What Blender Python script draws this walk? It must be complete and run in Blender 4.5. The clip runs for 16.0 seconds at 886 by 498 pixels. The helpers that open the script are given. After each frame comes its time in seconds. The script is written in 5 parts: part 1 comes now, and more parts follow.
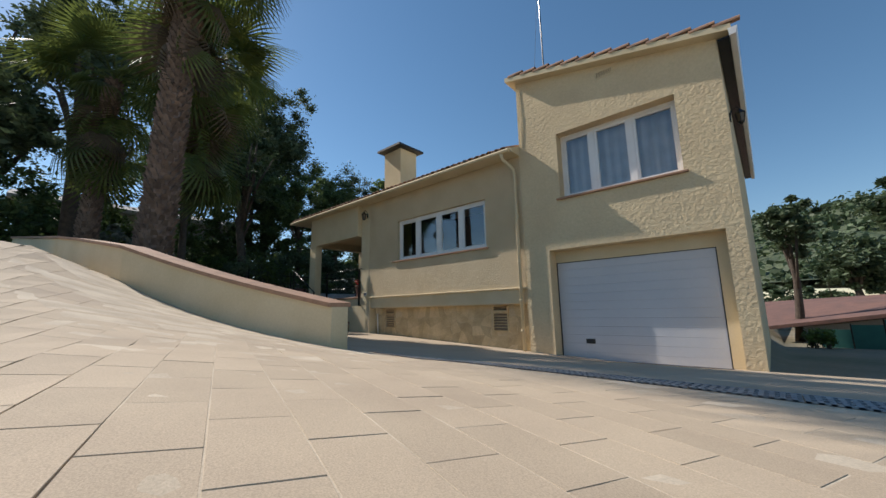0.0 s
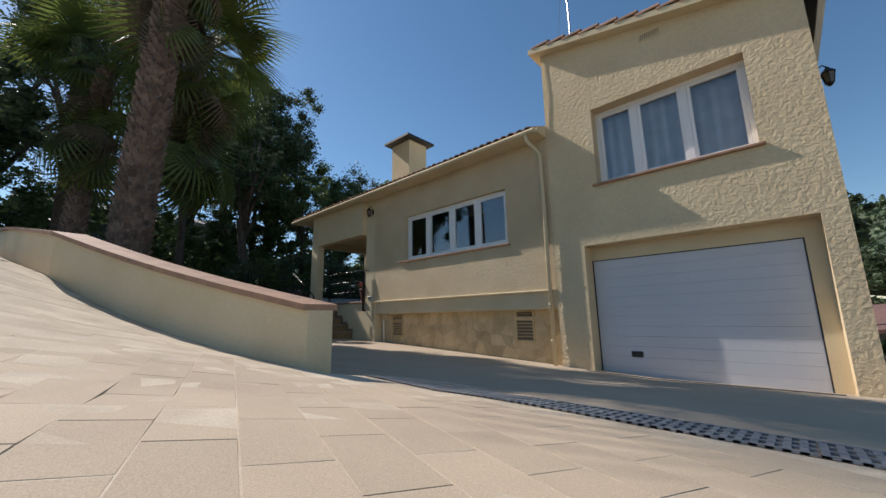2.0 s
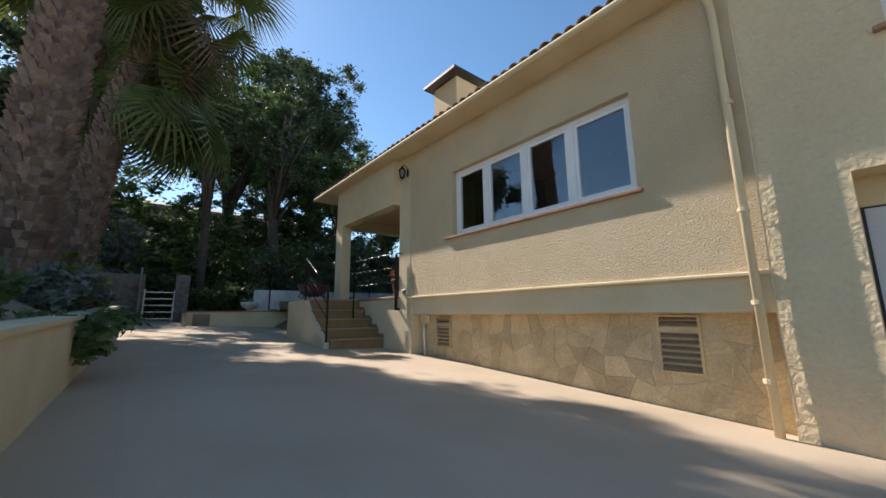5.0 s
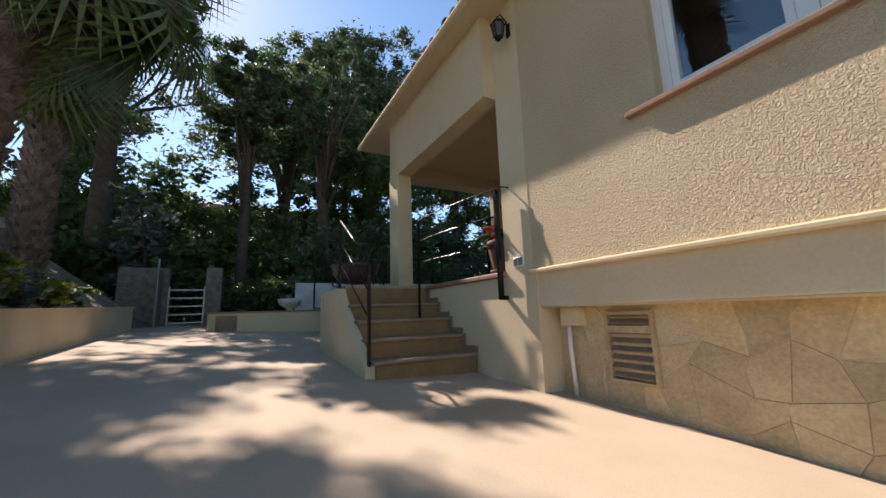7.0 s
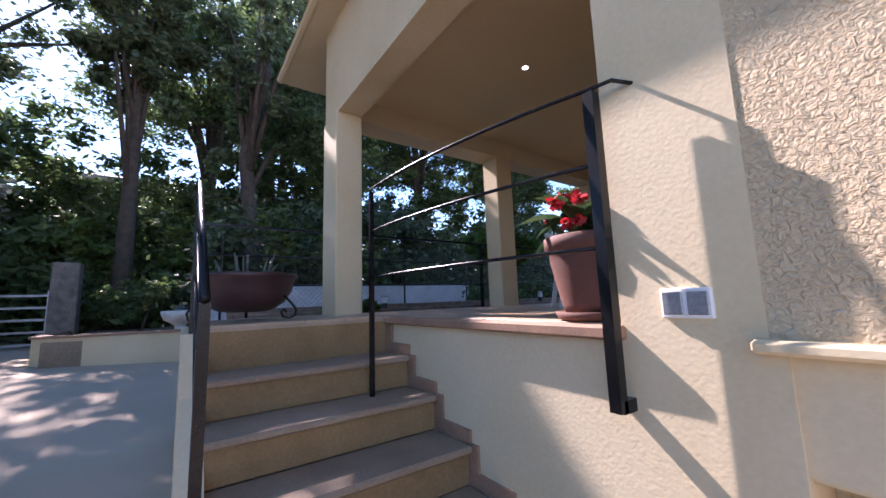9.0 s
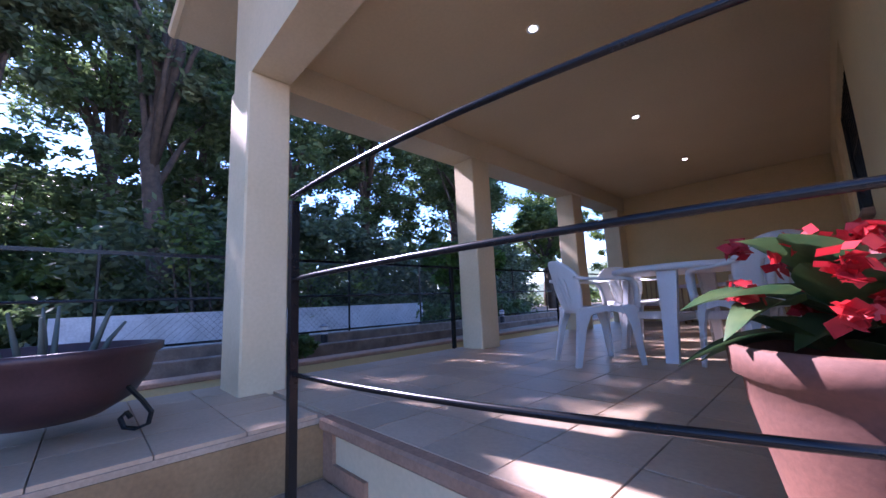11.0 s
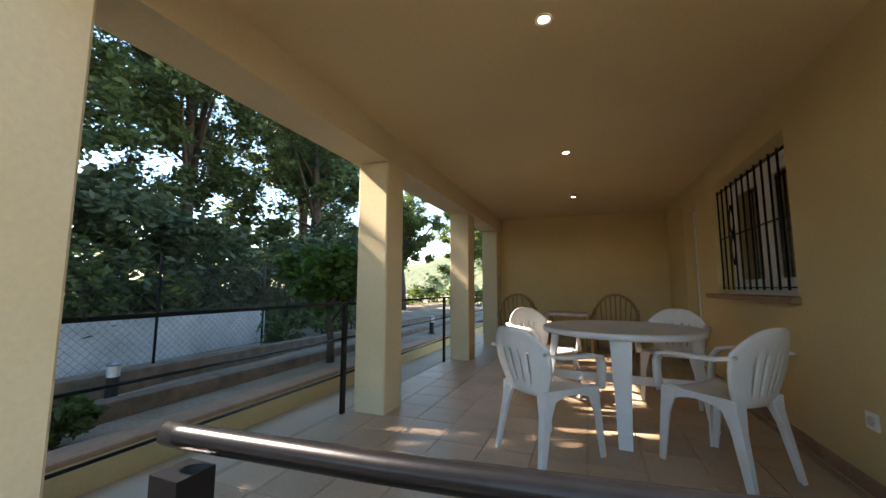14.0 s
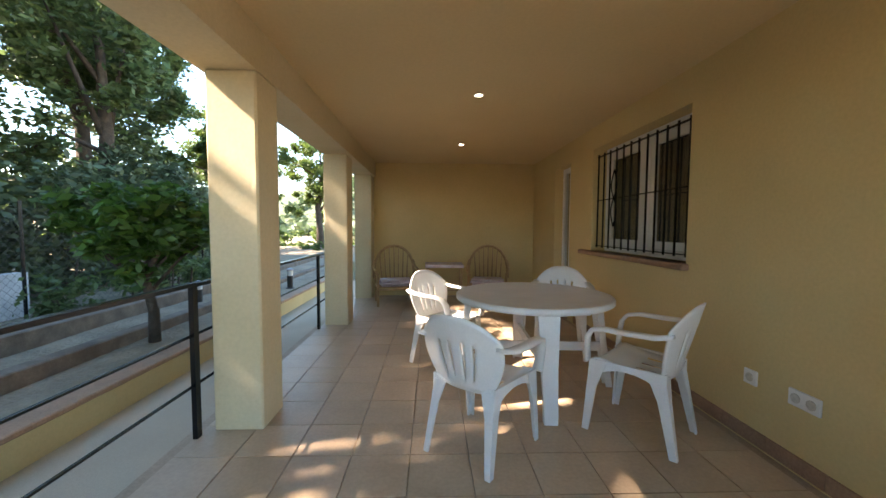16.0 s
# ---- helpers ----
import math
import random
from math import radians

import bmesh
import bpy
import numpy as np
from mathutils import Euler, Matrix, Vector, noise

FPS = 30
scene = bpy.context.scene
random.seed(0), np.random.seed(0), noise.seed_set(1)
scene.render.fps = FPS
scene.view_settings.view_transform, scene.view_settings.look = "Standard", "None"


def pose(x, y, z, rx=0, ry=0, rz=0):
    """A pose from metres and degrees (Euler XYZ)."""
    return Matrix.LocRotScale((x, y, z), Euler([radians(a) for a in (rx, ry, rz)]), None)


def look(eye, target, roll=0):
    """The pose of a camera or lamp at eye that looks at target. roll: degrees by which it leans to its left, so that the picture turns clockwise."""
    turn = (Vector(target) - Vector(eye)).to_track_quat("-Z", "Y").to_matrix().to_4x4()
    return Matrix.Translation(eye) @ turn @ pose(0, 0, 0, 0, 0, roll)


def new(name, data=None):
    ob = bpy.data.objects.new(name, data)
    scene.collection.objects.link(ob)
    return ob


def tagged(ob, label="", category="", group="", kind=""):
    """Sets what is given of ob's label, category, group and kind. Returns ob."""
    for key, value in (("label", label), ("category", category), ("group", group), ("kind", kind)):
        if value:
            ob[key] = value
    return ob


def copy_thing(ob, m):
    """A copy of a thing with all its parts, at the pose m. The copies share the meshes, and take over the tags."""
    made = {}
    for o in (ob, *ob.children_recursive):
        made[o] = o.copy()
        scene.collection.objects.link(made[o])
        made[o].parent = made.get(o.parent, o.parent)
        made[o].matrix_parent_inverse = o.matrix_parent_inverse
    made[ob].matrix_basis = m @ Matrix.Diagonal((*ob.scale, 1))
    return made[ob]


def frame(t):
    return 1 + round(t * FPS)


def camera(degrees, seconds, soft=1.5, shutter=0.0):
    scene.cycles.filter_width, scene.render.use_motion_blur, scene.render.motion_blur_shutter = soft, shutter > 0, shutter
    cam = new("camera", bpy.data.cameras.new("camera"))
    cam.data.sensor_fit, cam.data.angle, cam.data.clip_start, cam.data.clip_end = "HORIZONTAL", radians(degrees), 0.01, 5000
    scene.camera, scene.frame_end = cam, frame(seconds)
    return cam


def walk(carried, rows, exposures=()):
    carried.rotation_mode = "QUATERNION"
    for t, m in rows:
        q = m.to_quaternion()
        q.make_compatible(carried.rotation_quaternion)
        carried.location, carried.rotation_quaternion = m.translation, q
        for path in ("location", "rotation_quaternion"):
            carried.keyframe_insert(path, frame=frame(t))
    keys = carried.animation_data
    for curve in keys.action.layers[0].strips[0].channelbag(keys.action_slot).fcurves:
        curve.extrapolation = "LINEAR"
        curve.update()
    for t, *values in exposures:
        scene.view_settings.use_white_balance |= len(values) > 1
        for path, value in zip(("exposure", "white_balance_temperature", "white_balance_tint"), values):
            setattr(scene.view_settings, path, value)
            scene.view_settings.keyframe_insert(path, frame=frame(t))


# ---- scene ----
cam = camera(100.4, 16.0)
PATH = [
    (0, (1.274, -0.512, 0.587), (-0.022, 0.975, 0.917), -1.2),
    (0.5, (1.085, -0.342, 0.58), (-0.215, 1.141, 0.915), -1.0),
    (1, (0.837, -0.122, 0.59), (-0.469, 1.352, 0.936), -1.3),
    (1.5, (0.603, 0.125, 0.587), (-0.719, 1.585, 0.939), -1.0),
    (2, (0.289, 0.405, 0.583), (-1.039, 1.856, 0.947), -1.0),
    (2.5, (-0.025, 0.665, 0.593), (-1.368, 2.102, 0.954), -1.2),
    (3, (-0.413, 1.003, 0.578), (-1.768, 2.427, 0.945), -1.1),
    (3.2, (-0.541, 1.128, 0.605), (-1.911, 2.539, 0.967), -1.3),
    (5.3, (-2.922, 3.33, 0.767), (-4.497, 4.514, 1.109), -1.1),
    (5.5, (-3.243, 3.54, 0.78), (-4.856, 4.672, 1.121), -1.6),
    (6, (-4.281, 4.175, 0.763), (-5.976, 5.182, 1.097), -1.5),
    (6.5, (-5.412, 4.673, 0.708), (-7.135, 5.629, 1.053), -1.7),
    (7, (-6.565, 5.052, 0.703), (-8.293, 6.001, 1.042), -1.9),
    (7.5, (-7.519, 5.378, 0.777), (-9.24, 6.344, 1.099), -2.0),
    (8, (-8.283, 5.759, 0.929), (-9.982, 6.768, 1.235), -1.9),
    (8.5, (-8.797, 6.045, 1.118), (-10.454, 7.13, 1.402), -2.0),
    (9, (-9.235, 6.327, 1.291), (-10.851, 7.473, 1.563), -1.9),
    (9.2, (-9.359, 6.411, 1.361), (-10.968, 7.567, 1.632), -2.0),
    (11.3, (-10.478, 6.931, 1.71), (-11.872, 8.336, 2.0), -1.9),
    (11.5, (-10.55, 6.946, 1.689), (-11.926, 8.368, 1.98), -1.3),
    (12, (-10.862, 7.11, 1.854), (-12.15, 8.617, 2.114), -1.1),
    (12.5, (-11.058, 7.153, 1.993), (-12.245, 8.744, 2.237), -0.6),
    (13, (-11.221, 7.155, 2.083), (-12.275, 8.838, 2.318), -0.4),
    (13.5, (-11.339, 7.175, 2.18), (-12.254, 8.94, 2.403), -0.3),
    (14, (-11.474, 7.263, 2.255), (-12.2, 9.115, 2.467), 0.1),
    (14.5, (-11.61, 7.366, 2.338), (-12.17, 9.277, 2.525), 0.2),
    (15, (-11.801, 7.448, 2.436), (-12.135, 9.415, 2.567), 0.1),
    (15.5, (-11.945, 7.59, 2.449), (-12.075, 9.586, 2.467), 0.3),
    (16, (-12.073, 7.809, 2.469), (-12.013, 9.805, 2.355), 0.3),
]
EXPOSURES = [(0, 0.1, 6400, 14), (3.2, 0.08, 6300, 17), (5.5, 0.82, 6600, 17), (6.2, 0.7, 6700, 19), (7.0, 0.88, 6800, 22), (8.0, 1.22, 6700, 26), (9.0, 1.83, 6000, 37), (11.5, 2.4, 5250, 46),
             (12.5, 2.72, 5650, 44), (13.0, 2.62, 6000, 40), (13.5, 2.42, 7100, 22), (15.0, 2.98, 7400, 19), (16.0, 3.15, 7400, 20)]
walk(cam, [(t, look(eye, target, roll)) for t, eye, target, roll in PATH], EXPOSURES)

# ---- world, sun ----
SUN_DIR = Vector((-1.1, -0.205, 1.0)).normalized()  # towards the sun
world = bpy.data.worlds.new("sky")
scene.world = world
world.use_nodes = True
wn, wl = world.node_tree.nodes, world.node_tree.links
sky = wn.new("ShaderNodeTexSky")
sky.sky_type = "NISHITA"
sky.sun_disc = False
sky.sun_elevation = radians(41.8)
sky.sun_rotation = radians(259.5)
sky.air_density, sky.dust_density, sky.ozone_density = 1.0, 0.15, 1.4
wn["Background"].inputs[1].default_value = 0.11
tone = wn.new("ShaderNodeHueSaturation")
tone.inputs["Saturation"].default_value, tone.inputs["Hue"].default_value = 1.15, 0.490
wl.new(sky.outputs[0], tone.inputs["Color"])
wl.new(tone.outputs[0], wn["Background"].inputs[0])
sun_data = bpy.data.lights.new("sun", "SUN")
sun_data.energy, sun_data.angle, sun_data.color = 5.0, radians(0.53), (1.0, 0.93, 0.82)
sun = new("sun", sun_data)
sun.matrix_world = look((0, 0, 30), Vector((0, 0, 30)) - SUN_DIR)


# ---- materials ----
def mat(name, col, col2=None, rough=0.8, scale=4.0, fine=60.0, bump=0.0, bscale=None, bdist=0.01, metal=0.0,
        spread=0.12, rand=0.0, island=0.0, spec=0.5, detail=4.0, translucent=0.0, twist=0.0):
    """A surface with large blotches (scale), fine grain (fine) and relief (bump)."""
    m = bpy.data.materials.new(name)
    m.use_nodes = True
    nt = m.node_tree
    n, l = nt.nodes, nt.links
    bsdf = n["Principled BSDF"]
    geo = n.new("ShaderNodeNewGeometry")
    big = n.new("ShaderNodeTexNoise")
    big.inputs["Scale"].default_value, big.inputs["Detail"].default_value = scale, detail
    small = n.new("ShaderNodeTexNoise")
    small.inputs["Scale"].default_value, small.inputs["Detail"].default_value = fine, 3.0
    for t in (big, small):
        l.new(geo.outputs["Position"], t.inputs["Vector"])
    col2 = col2 or tuple(c * (1 - spread * 2) for c in col)
    ramp = n.new("ShaderNodeMapRange")
    ramp.inputs["From Min"].default_value, ramp.inputs["From Max"].default_value = 0.35, 0.68
    l.new(big.outputs["Fac"], ramp.inputs["Value"])
    mix = n.new("ShaderNodeMix")
    mix.data_type = "RGBA"
    mix.inputs[6].default_value, mix.inputs[7].default_value = (*col, 1), (*col2, 1)
    l.new(ramp.outputs[0], mix.inputs[0])
    out = mix.outputs[2]
    hsv = n.new("ShaderNodeHueSaturation")
    fr = n.new("ShaderNodeMapRange")
    fr.inputs["To Min"].default_value, fr.inputs["To Max"].default_value = 1 - spread, 1 + spread
    fr.inputs["From Min"].default_value, fr.inputs["From Max"].default_value = 0.3, 0.7
    l.new(small.outputs["Fac"], fr.inputs["Value"])
    val = fr.outputs[0]
    for amount, kind in ((rand, "obj"), (island, "isl")):
        if amount:
            mr = n.new("ShaderNodeMapRange")
            mr.inputs["To Min"].default_value, mr.inputs["To Max"].default_value = 1 - amount, 1 + amount
            src = n.new("ShaderNodeObjectInfo").outputs["Random"] if kind == "obj" else geo.outputs["Random Per Island"]
            l.new(src, mr.inputs["Value"])
            mul = n.new("ShaderNodeMath")
            mul.operation = "MULTIPLY"
            l.new(val, mul.inputs[0]), l.new(mr.outputs[0], mul.inputs[1])
            val = mul.outputs[0]
    l.new(val, hsv.inputs["Value"])
    l.new(out, hsv.inputs["Color"])
    l.new(hsv.outputs[0], bsdf.inputs["Base Color"])
    bsdf.inputs["Roughness"].default_value, bsdf.inputs["Metallic"].default_value = rough, metal
    bsdf.inputs["Specular IOR Level"].default_value = spec
    if bump:
        bt = n.new("ShaderNodeTexNoise")
        bt.inputs["Scale"].default_value, bt.inputs["Detail"].default_value = bscale or fine, 5.0
        bt.inputs["Distortion"].default_value = twist
        l.new(geo.outputs["Position"], bt.inputs["Vector"])
        b = n.new("ShaderNodeBump")
        b.inputs["Strength"].default_value, b.inputs["Distance"].default_value = bump, bdist
        l.new(bt.outputs["Fac"], b.inputs["Height"])
        l.new(b.outputs[0], bsdf.inputs["Normal"])
    if translucent:
        tr = n.new("ShaderNodeBsdfTranslucent")
        l.new(hsv.outputs[0], tr.inputs["Color"])
        ms = n.new("ShaderNodeMixShader")
        ms.inputs[0].default_value = translucent
        l.new(bsdf.outputs[0], ms.inputs[1]), l.new(tr.outputs[0], ms.inputs[2])
        l.new(ms.outputs[0], n["Material Output"].inputs["Surface"])
    return m


def glass_mat(name, tint=(1, 1, 1)):
    m = bpy.data.materials.new(name)
    m.use_nodes = True
    b = m.node_tree.nodes["Principled BSDF"]
    b.inputs["Base Color"].default_value = (*tint, 1)
    b.inputs["Roughness"].default_value, b.inputs["Transmission Weight"].default_value = 0.01, 1.0
    b.inputs["IOR"].default_value = 1.75
    return m


def lamp_mat(name, strength, col=(1, 0.95, 0.85)):
    m = bpy.data.materials.new(name)
    m.use_nodes = True
    b = m.node_tree.nodes["Principled BSDF"]
    b.inputs["Emission Color"].default_value = (*col, 1)
    b.inputs["Emission Strength"].default_value = strength
    return m


CREAM = (0.66, 0.53, 0.34)
M = dict(
    stucco=mat("rough_stucco", CREAM, (0.60, 0.47, 0.29), 0.9, 1.3, 60, 1.0, 46, 0.028, spread=0.07, twist=1.2),
    stucco_soft=mat("coarse_plaster", (0.66, 0.53, 0.33), (0.60, 0.47, 0.29), 0.9, 1.1, 22, 1.0, 14, 0.022, spread=0.05, twist=0.6),
    plaster=mat("smooth_plaster", (0.66, 0.55, 0.36), (0.60, 0.49, 0.30), 0.85, 1.5, 40, 0.35, 60, 0.004, spread=0.04),
    yellow=mat("yellow_plaster", (0.64, 0.49, 0.24), (0.58, 0.44, 0.21), 0.85, 1.2, 50, 0.3, 90, 0.003, spread=0.04),
    ceiling=mat("porch_ceiling_paint", (0.66, 0.51, 0.29), (0.62, 0.47, 0.26), 0.8, 0.8, 40, 0.15, 50, 0.003, spread=0.03),
    stone=mat("flagstone", (0.58, 0.46, 0.27), (0.47, 0.36, 0.20), 0.85, 3.5, 40, 0.7, 22, 0.012, spread=0.13, rand=0.17),
    kerb=mat("weathered_edging", (0.22, 0.16, 0.12), (0.13, 0.095, 0.07), 0.9, 5, 40, 0.5, 50, 0.008, spread=0.15),
    pillar=mat("rough_gate_stone", (0.24, 0.20, 0.16), (0.13, 0.11, 0.09), 0.9, 6, 40, 0.9, 14, 0.03, spread=0.2),
    mortar=mat("stone_mortar", (0.60, 0.49, 0.31), (0.52, 0.42, 0.26), 0.95, 5, 60, 0.6, 50, 0.01),
    paver=mat("concrete_paver", (0.50, 0.40, 0.28), (0.43, 0.34, 0.24), 0.9, 1.6, 240, 0.5, 330, 0.002, spread=0.17, rand=0.07, island=0.07),
    joint=mat("paver_joint_mortar", (0.60, 0.51, 0.38), (0.44, 0.36, 0.26), 0.95, 3, 120, 0.5, 160, 0.004),
    court=mat("court_concrete", (0.47, 0.38, 0.275), (0.41, 0.33, 0.235), 0.9, 0.9, 150, 0.4, 200, 0.002, spread=0.08),
    apron=mat("pale_concrete_strip", (0.56, 0.47, 0.34), (0.47, 0.39, 0.28), 0.9, 1.6, 90, 0.4, 120, 0.003, spread=0.09),
    coping=mat("terracotta_coping", (0.36, 0.21, 0.13), (0.27, 0.16, 0.10), 0.8, 6, 60, 0.3, 60, 0.004, rand=0.12),
    tread=mat("quarry_tread", (0.31, 0.225, 0.15), (0.25, 0.175, 0.115), 0.7, 4, 60, 0.3, 60, 0.003, rand=0.06),
    riser=mat("ochre_riser", (0.27, 0.17, 0.075), (0.22, 0.135, 0.058), 0.7, 4, 50, 0.2, 60, 0.003, rand=0.05),
    tile=mat("terrace_tile", (0.50, 0.37, 0.25), (0.43, 0.31, 0.205), 0.42, 3, 50, 0.15, 40, 0.002, spread=0.07, rand=0.08),
    grout=mat("tile_grout", (0.42, 0.32, 0.23), (0.36, 0.27, 0.19), 0.95, 4, 80),
    rooftile=mat("clay_roof_tile", (0.40, 0.22, 0.13), (0.26, 0.17, 0.12), 0.85, 6, 50, 0.4, 60, 0.006, rand=0.2),
    white=mat("white_frame", (0.80, 0.79, 0.77), (0.76, 0.75, 0.73), 0.35, 4, 60, spread=0.02),
    door=mat("white_garage_door", (0.58, 0.58, 0.60), (0.54, 0.54, 0.56), 0.45, 1, 60, 0.1, 90, 0.002, spread=0.02),
    plastic=mat("white_plastic", (0.78, 0.77, 0.75), (0.72, 0.71, 0.68), 0.38, 5, 90, 0.1, 200, 0.001, spread=0.03),
    black=mat("black_plastic", (0.02, 0.02, 0.02), None, 0.5, 5, 60),
    iron=mat("dark_painted_iron", (0.008, 0.0085, 0.010), (0.006, 0.0065, 0.008), 0.27, 8, 80, 0.1, 120, 0.001, metal=0.1, spec=0.3),
    steel=mat("grey_metal", (0.35, 0.35, 0.36), None, 0.4, 8, 80, metal=0.8),
    grate=mat("galvanised_grate", (0.30, 0.33, 0.36), (0.22, 0.24, 0.27), 0.5, 8, 90, metal=0.6),
    # near-black colour that paints in the shade of rooms and hollows
    dark=mat("painted_interior_shade", (0.05, 0.045, 0.04), None, 0.9, 2, 30),
    vent=mat("brown_louvre", (0.30, 0.22, 0.14), (0.22, 0.16, 0.10), 0.6, 8, 60),
    curtain=mat("pale_curtain", (0.55, 0.55, 0.56), (0.45, 0.45, 0.47), 0.9, 3, 60),
    terracotta=mat("terracotta_pot", (0.14, 0.055, 0.036), (0.10, 0.04, 0.027), 0.75, 6, 80, 0.2, 80, 0.003),
    glaze=mat("dark_glazed_bowl", (0.065, 0.032, 0.034), (0.045, 0.022, 0.024), 0.4, 6, 80),
    cast=mat("white_cast_stone", (0.62, 0.60, 0.56), (0.48, 0.46, 0.42), 0.85, 7, 80, 0.3, 80, 0.004),
    soil=mat("garden_soil", (0.33, 0.26, 0.18), (0.20, 0.155, 0.105), 0.95, 1.5, 30, 0.9, 20, 0.05),
    earth=mat("dry_ground", (0.26, 0.21, 0.15), (0.16, 0.15, 0.09), 0.95, 0.4, 8, 0.6, 6, 0.05),
    whitewall=mat("whitewashed_wall", (0.62, 0.62, 0.62), (0.45, 0.45, 0.45), 0.9, 2, 30, 0.5, 25, 0.01),
    bark=mat("dark_bark", (0.10, 0.075, 0.055), (0.06, 0.045, 0.035), 0.95, 6, 40, 0.9, 25, 0.03),
    palmbark=mat("palm_bark", (0.24, 0.17, 0.13), (0.13, 0.09, 0.07), 0.95, 5, 40, 0.9, 30, 0.03, island=0.3),
    leaf=mat("dark_leaf", (0.13, 0.19, 0.065), (0.075, 0.12, 0.042), 0.5, 0.8, 6, translucent=0.45, island=0.35),
    pine=mat("pine_needles", (0.105, 0.145, 0.07), (0.065, 0.10, 0.045), 0.6, 0.6, 5, translucent=0.25, island=0.35),
    bright=mat("bright_leaf", (0.12, 0.17, 0.035), (0.07, 0.12, 0.025), 0.5, 1.2, 6, translucent=0.45, island=0.3),
    orange=mat("citrus_leaf", (0.09, 0.20, 0.035), (0.05, 0.12, 0.02), 0.4, 2.0, 8, translucent=0.35, island=0.3),
    flower=mat("spurge_flower", (0.30, 0.30, 0.04), (0.12, 0.17, 0.03), 0.6, 5.0, 14, translucent=0.4, island=0.3),
    sage=mat("grey_green_leaf", (0.17, 0.20, 0.17), (0.10, 0.13, 0.10), 0.7, 2.0, 8, translucent=0.3, island=0.25),
    palm=mat("palm_frond", (0.16, 0.20, 0.05), (0.09, 0.12, 0.03), 0.5, 1.5, 8, translucent=0.45, rand=0.3),
    deadpalm=mat("dry_palm_frond", (0.15, 0.11, 0.065), (0.09, 0.065, 0.04), 0.8, 2, 8, translucent=0.2, rand=0.2),
    red=mat("red_petal", (0.55, 0.03, 0.03), (0.40, 0.02, 0.03), 0.5, 10, 60, translucent=0.3, island=0.25),
    leafpot=mat("variegated_leaf", (0.035, 0.085, 0.035), (0.08, 0.12, 0.04), 0.4, 14, 30, translucent=0.3, island=0.2),
    cane=mat("rattan_cane", (0.44, 0.28, 0.13), (0.33, 0.20, 0.09), 0.45, 12, 60, rand=0.1),
    cushion=mat("striped_cushion", (0.50, 0.40, 0.46), (0.62, 0.56, 0.58), 0.9, 9, 60),
    hill=mat("far_wooded_hill", (0.055, 0.080, 0.040), (0.10, 0.12, 0.06), 0.95, 0.05, 0.5, 0.8, 0.4, 2.0),
    fence=mat("green_screen_mesh", (0.03, 0.13, 0.10), (0.02, 0.10, 0.08), 0.8, 2, 30),
    farroof=mat("far_red_roof", (0.20, 0.105, 0.08), (0.14, 0.08, 0.065), 0.9, 1.5, 10, 0.4, 8, 0.03),
    facade=mat("neighbour_render", (0.30, 0.295, 0.28), (0.24, 0.235, 0.22), 0.9, 1, 20),
    wire=mat("fence_wire", (0.10, 0.12, 0.11), None, 0.5, 8, 60, metal=0.5),
    glass=glass_mat("window_glass", (0.93, 0.96, 0.97)),
    amber=mat("smoked_lantern_glass", (0.10, 0.07, 0.045), None, 0.25, 6, 60),
    spot=lamp_mat("lit_downlight", 12.0),
    milk=mat("frosted_lamp_glass", (0.75, 0.75, 0.73), None, 0.3, 6, 60),
)


# ---- mesh helpers ----
def box(bm, x0, y0, z0, x1, y1, z1):
    v = [bm.verts.new((x, y, z)) for x in (x0, x1) for y in (y0, y1) for z in (z0, z1)]
    for f in ((0, 1, 3, 2), (4, 6, 7, 5), (0, 4, 5, 1), (2, 3, 7, 6), (0, 2, 6, 4), (1, 5, 7, 3)):
        bm.faces.new([v[i] for i in f])
    return v


def rings(bm, loops, cap=True, closed=False):
    """Skin rings of equal length."""
    rows = [[bm.verts.new(p) for p in r] for r in loops]
    k = len(rows[0])
    pairs = list(zip(rows, rows[1:])) + ([(rows[-1], rows[0])] if closed else [])
    for a, b in pairs:
        for i in range(k):
            bm.faces.new((a[i], a[(i + 1) % k], b[(i + 1) % k], b[i]))
    if cap and not closed:
        bm.faces.new(rows[0][::-1])
        bm.faces.new(rows[-1])


def tube(bm, pts, r, seg=8, closed=False, flat=None):
    """A tube along pts; r is one radius or one for each point; flat: (width, height) for a bar."""
    pts = [Vector(p) for p in pts]
    rr = r if isinstance(r, (list, tuple)) else [r] * len(pts)
    loops = []
    side = None
    for i, p in enumerate(pts):
        a, b = pts[max(i - 1, 0)], pts[min(i + 1, len(pts) - 1)]
        if closed:
            a, b = pts[i - 1], pts[(i + 1) % len(pts)]
        d = (b - a).normalized()
        ref = Vector((0, 0, 1)) if abs(d.z) < 0.95 else Vector((1, 0, 0))
        s = d.cross(ref).normalized() if side is None else (side - d * side.dot(d)).normalized()
        side = s
        u = s.cross(d)
        if flat:
            w, h = flat[0] / 2, flat[1] / 2
            loops.append([p + s * x * w + u * y * h for x, y in ((-1, -1), (1, -1), (1, 1), (-1, 1))])
        else:
            loops.append([p + (s * math.cos(t) + u * math.sin(t)) * rr[i] for t in [2 * math.pi * k / seg for k in range(seg)]])
    rings(bm, loops, True, closed)


def lathe(bm, prof, seg=24, c=(0, 0, 0)):
    loops = [[(c[0] + r * math.cos(2 * math.pi * k / seg), c[1] + r * math.sin(2 * math.pi * k / seg), c[2] + z)
              for k in range(seg)] for r, z in prof]
    rings(bm, loops)


def bevel(bm, w, seg=1):
    bmesh.ops.bevel(bm, geom=bm.edges[:], offset=w, segments=seg, affect="EDGES", clamp_overlap=True)


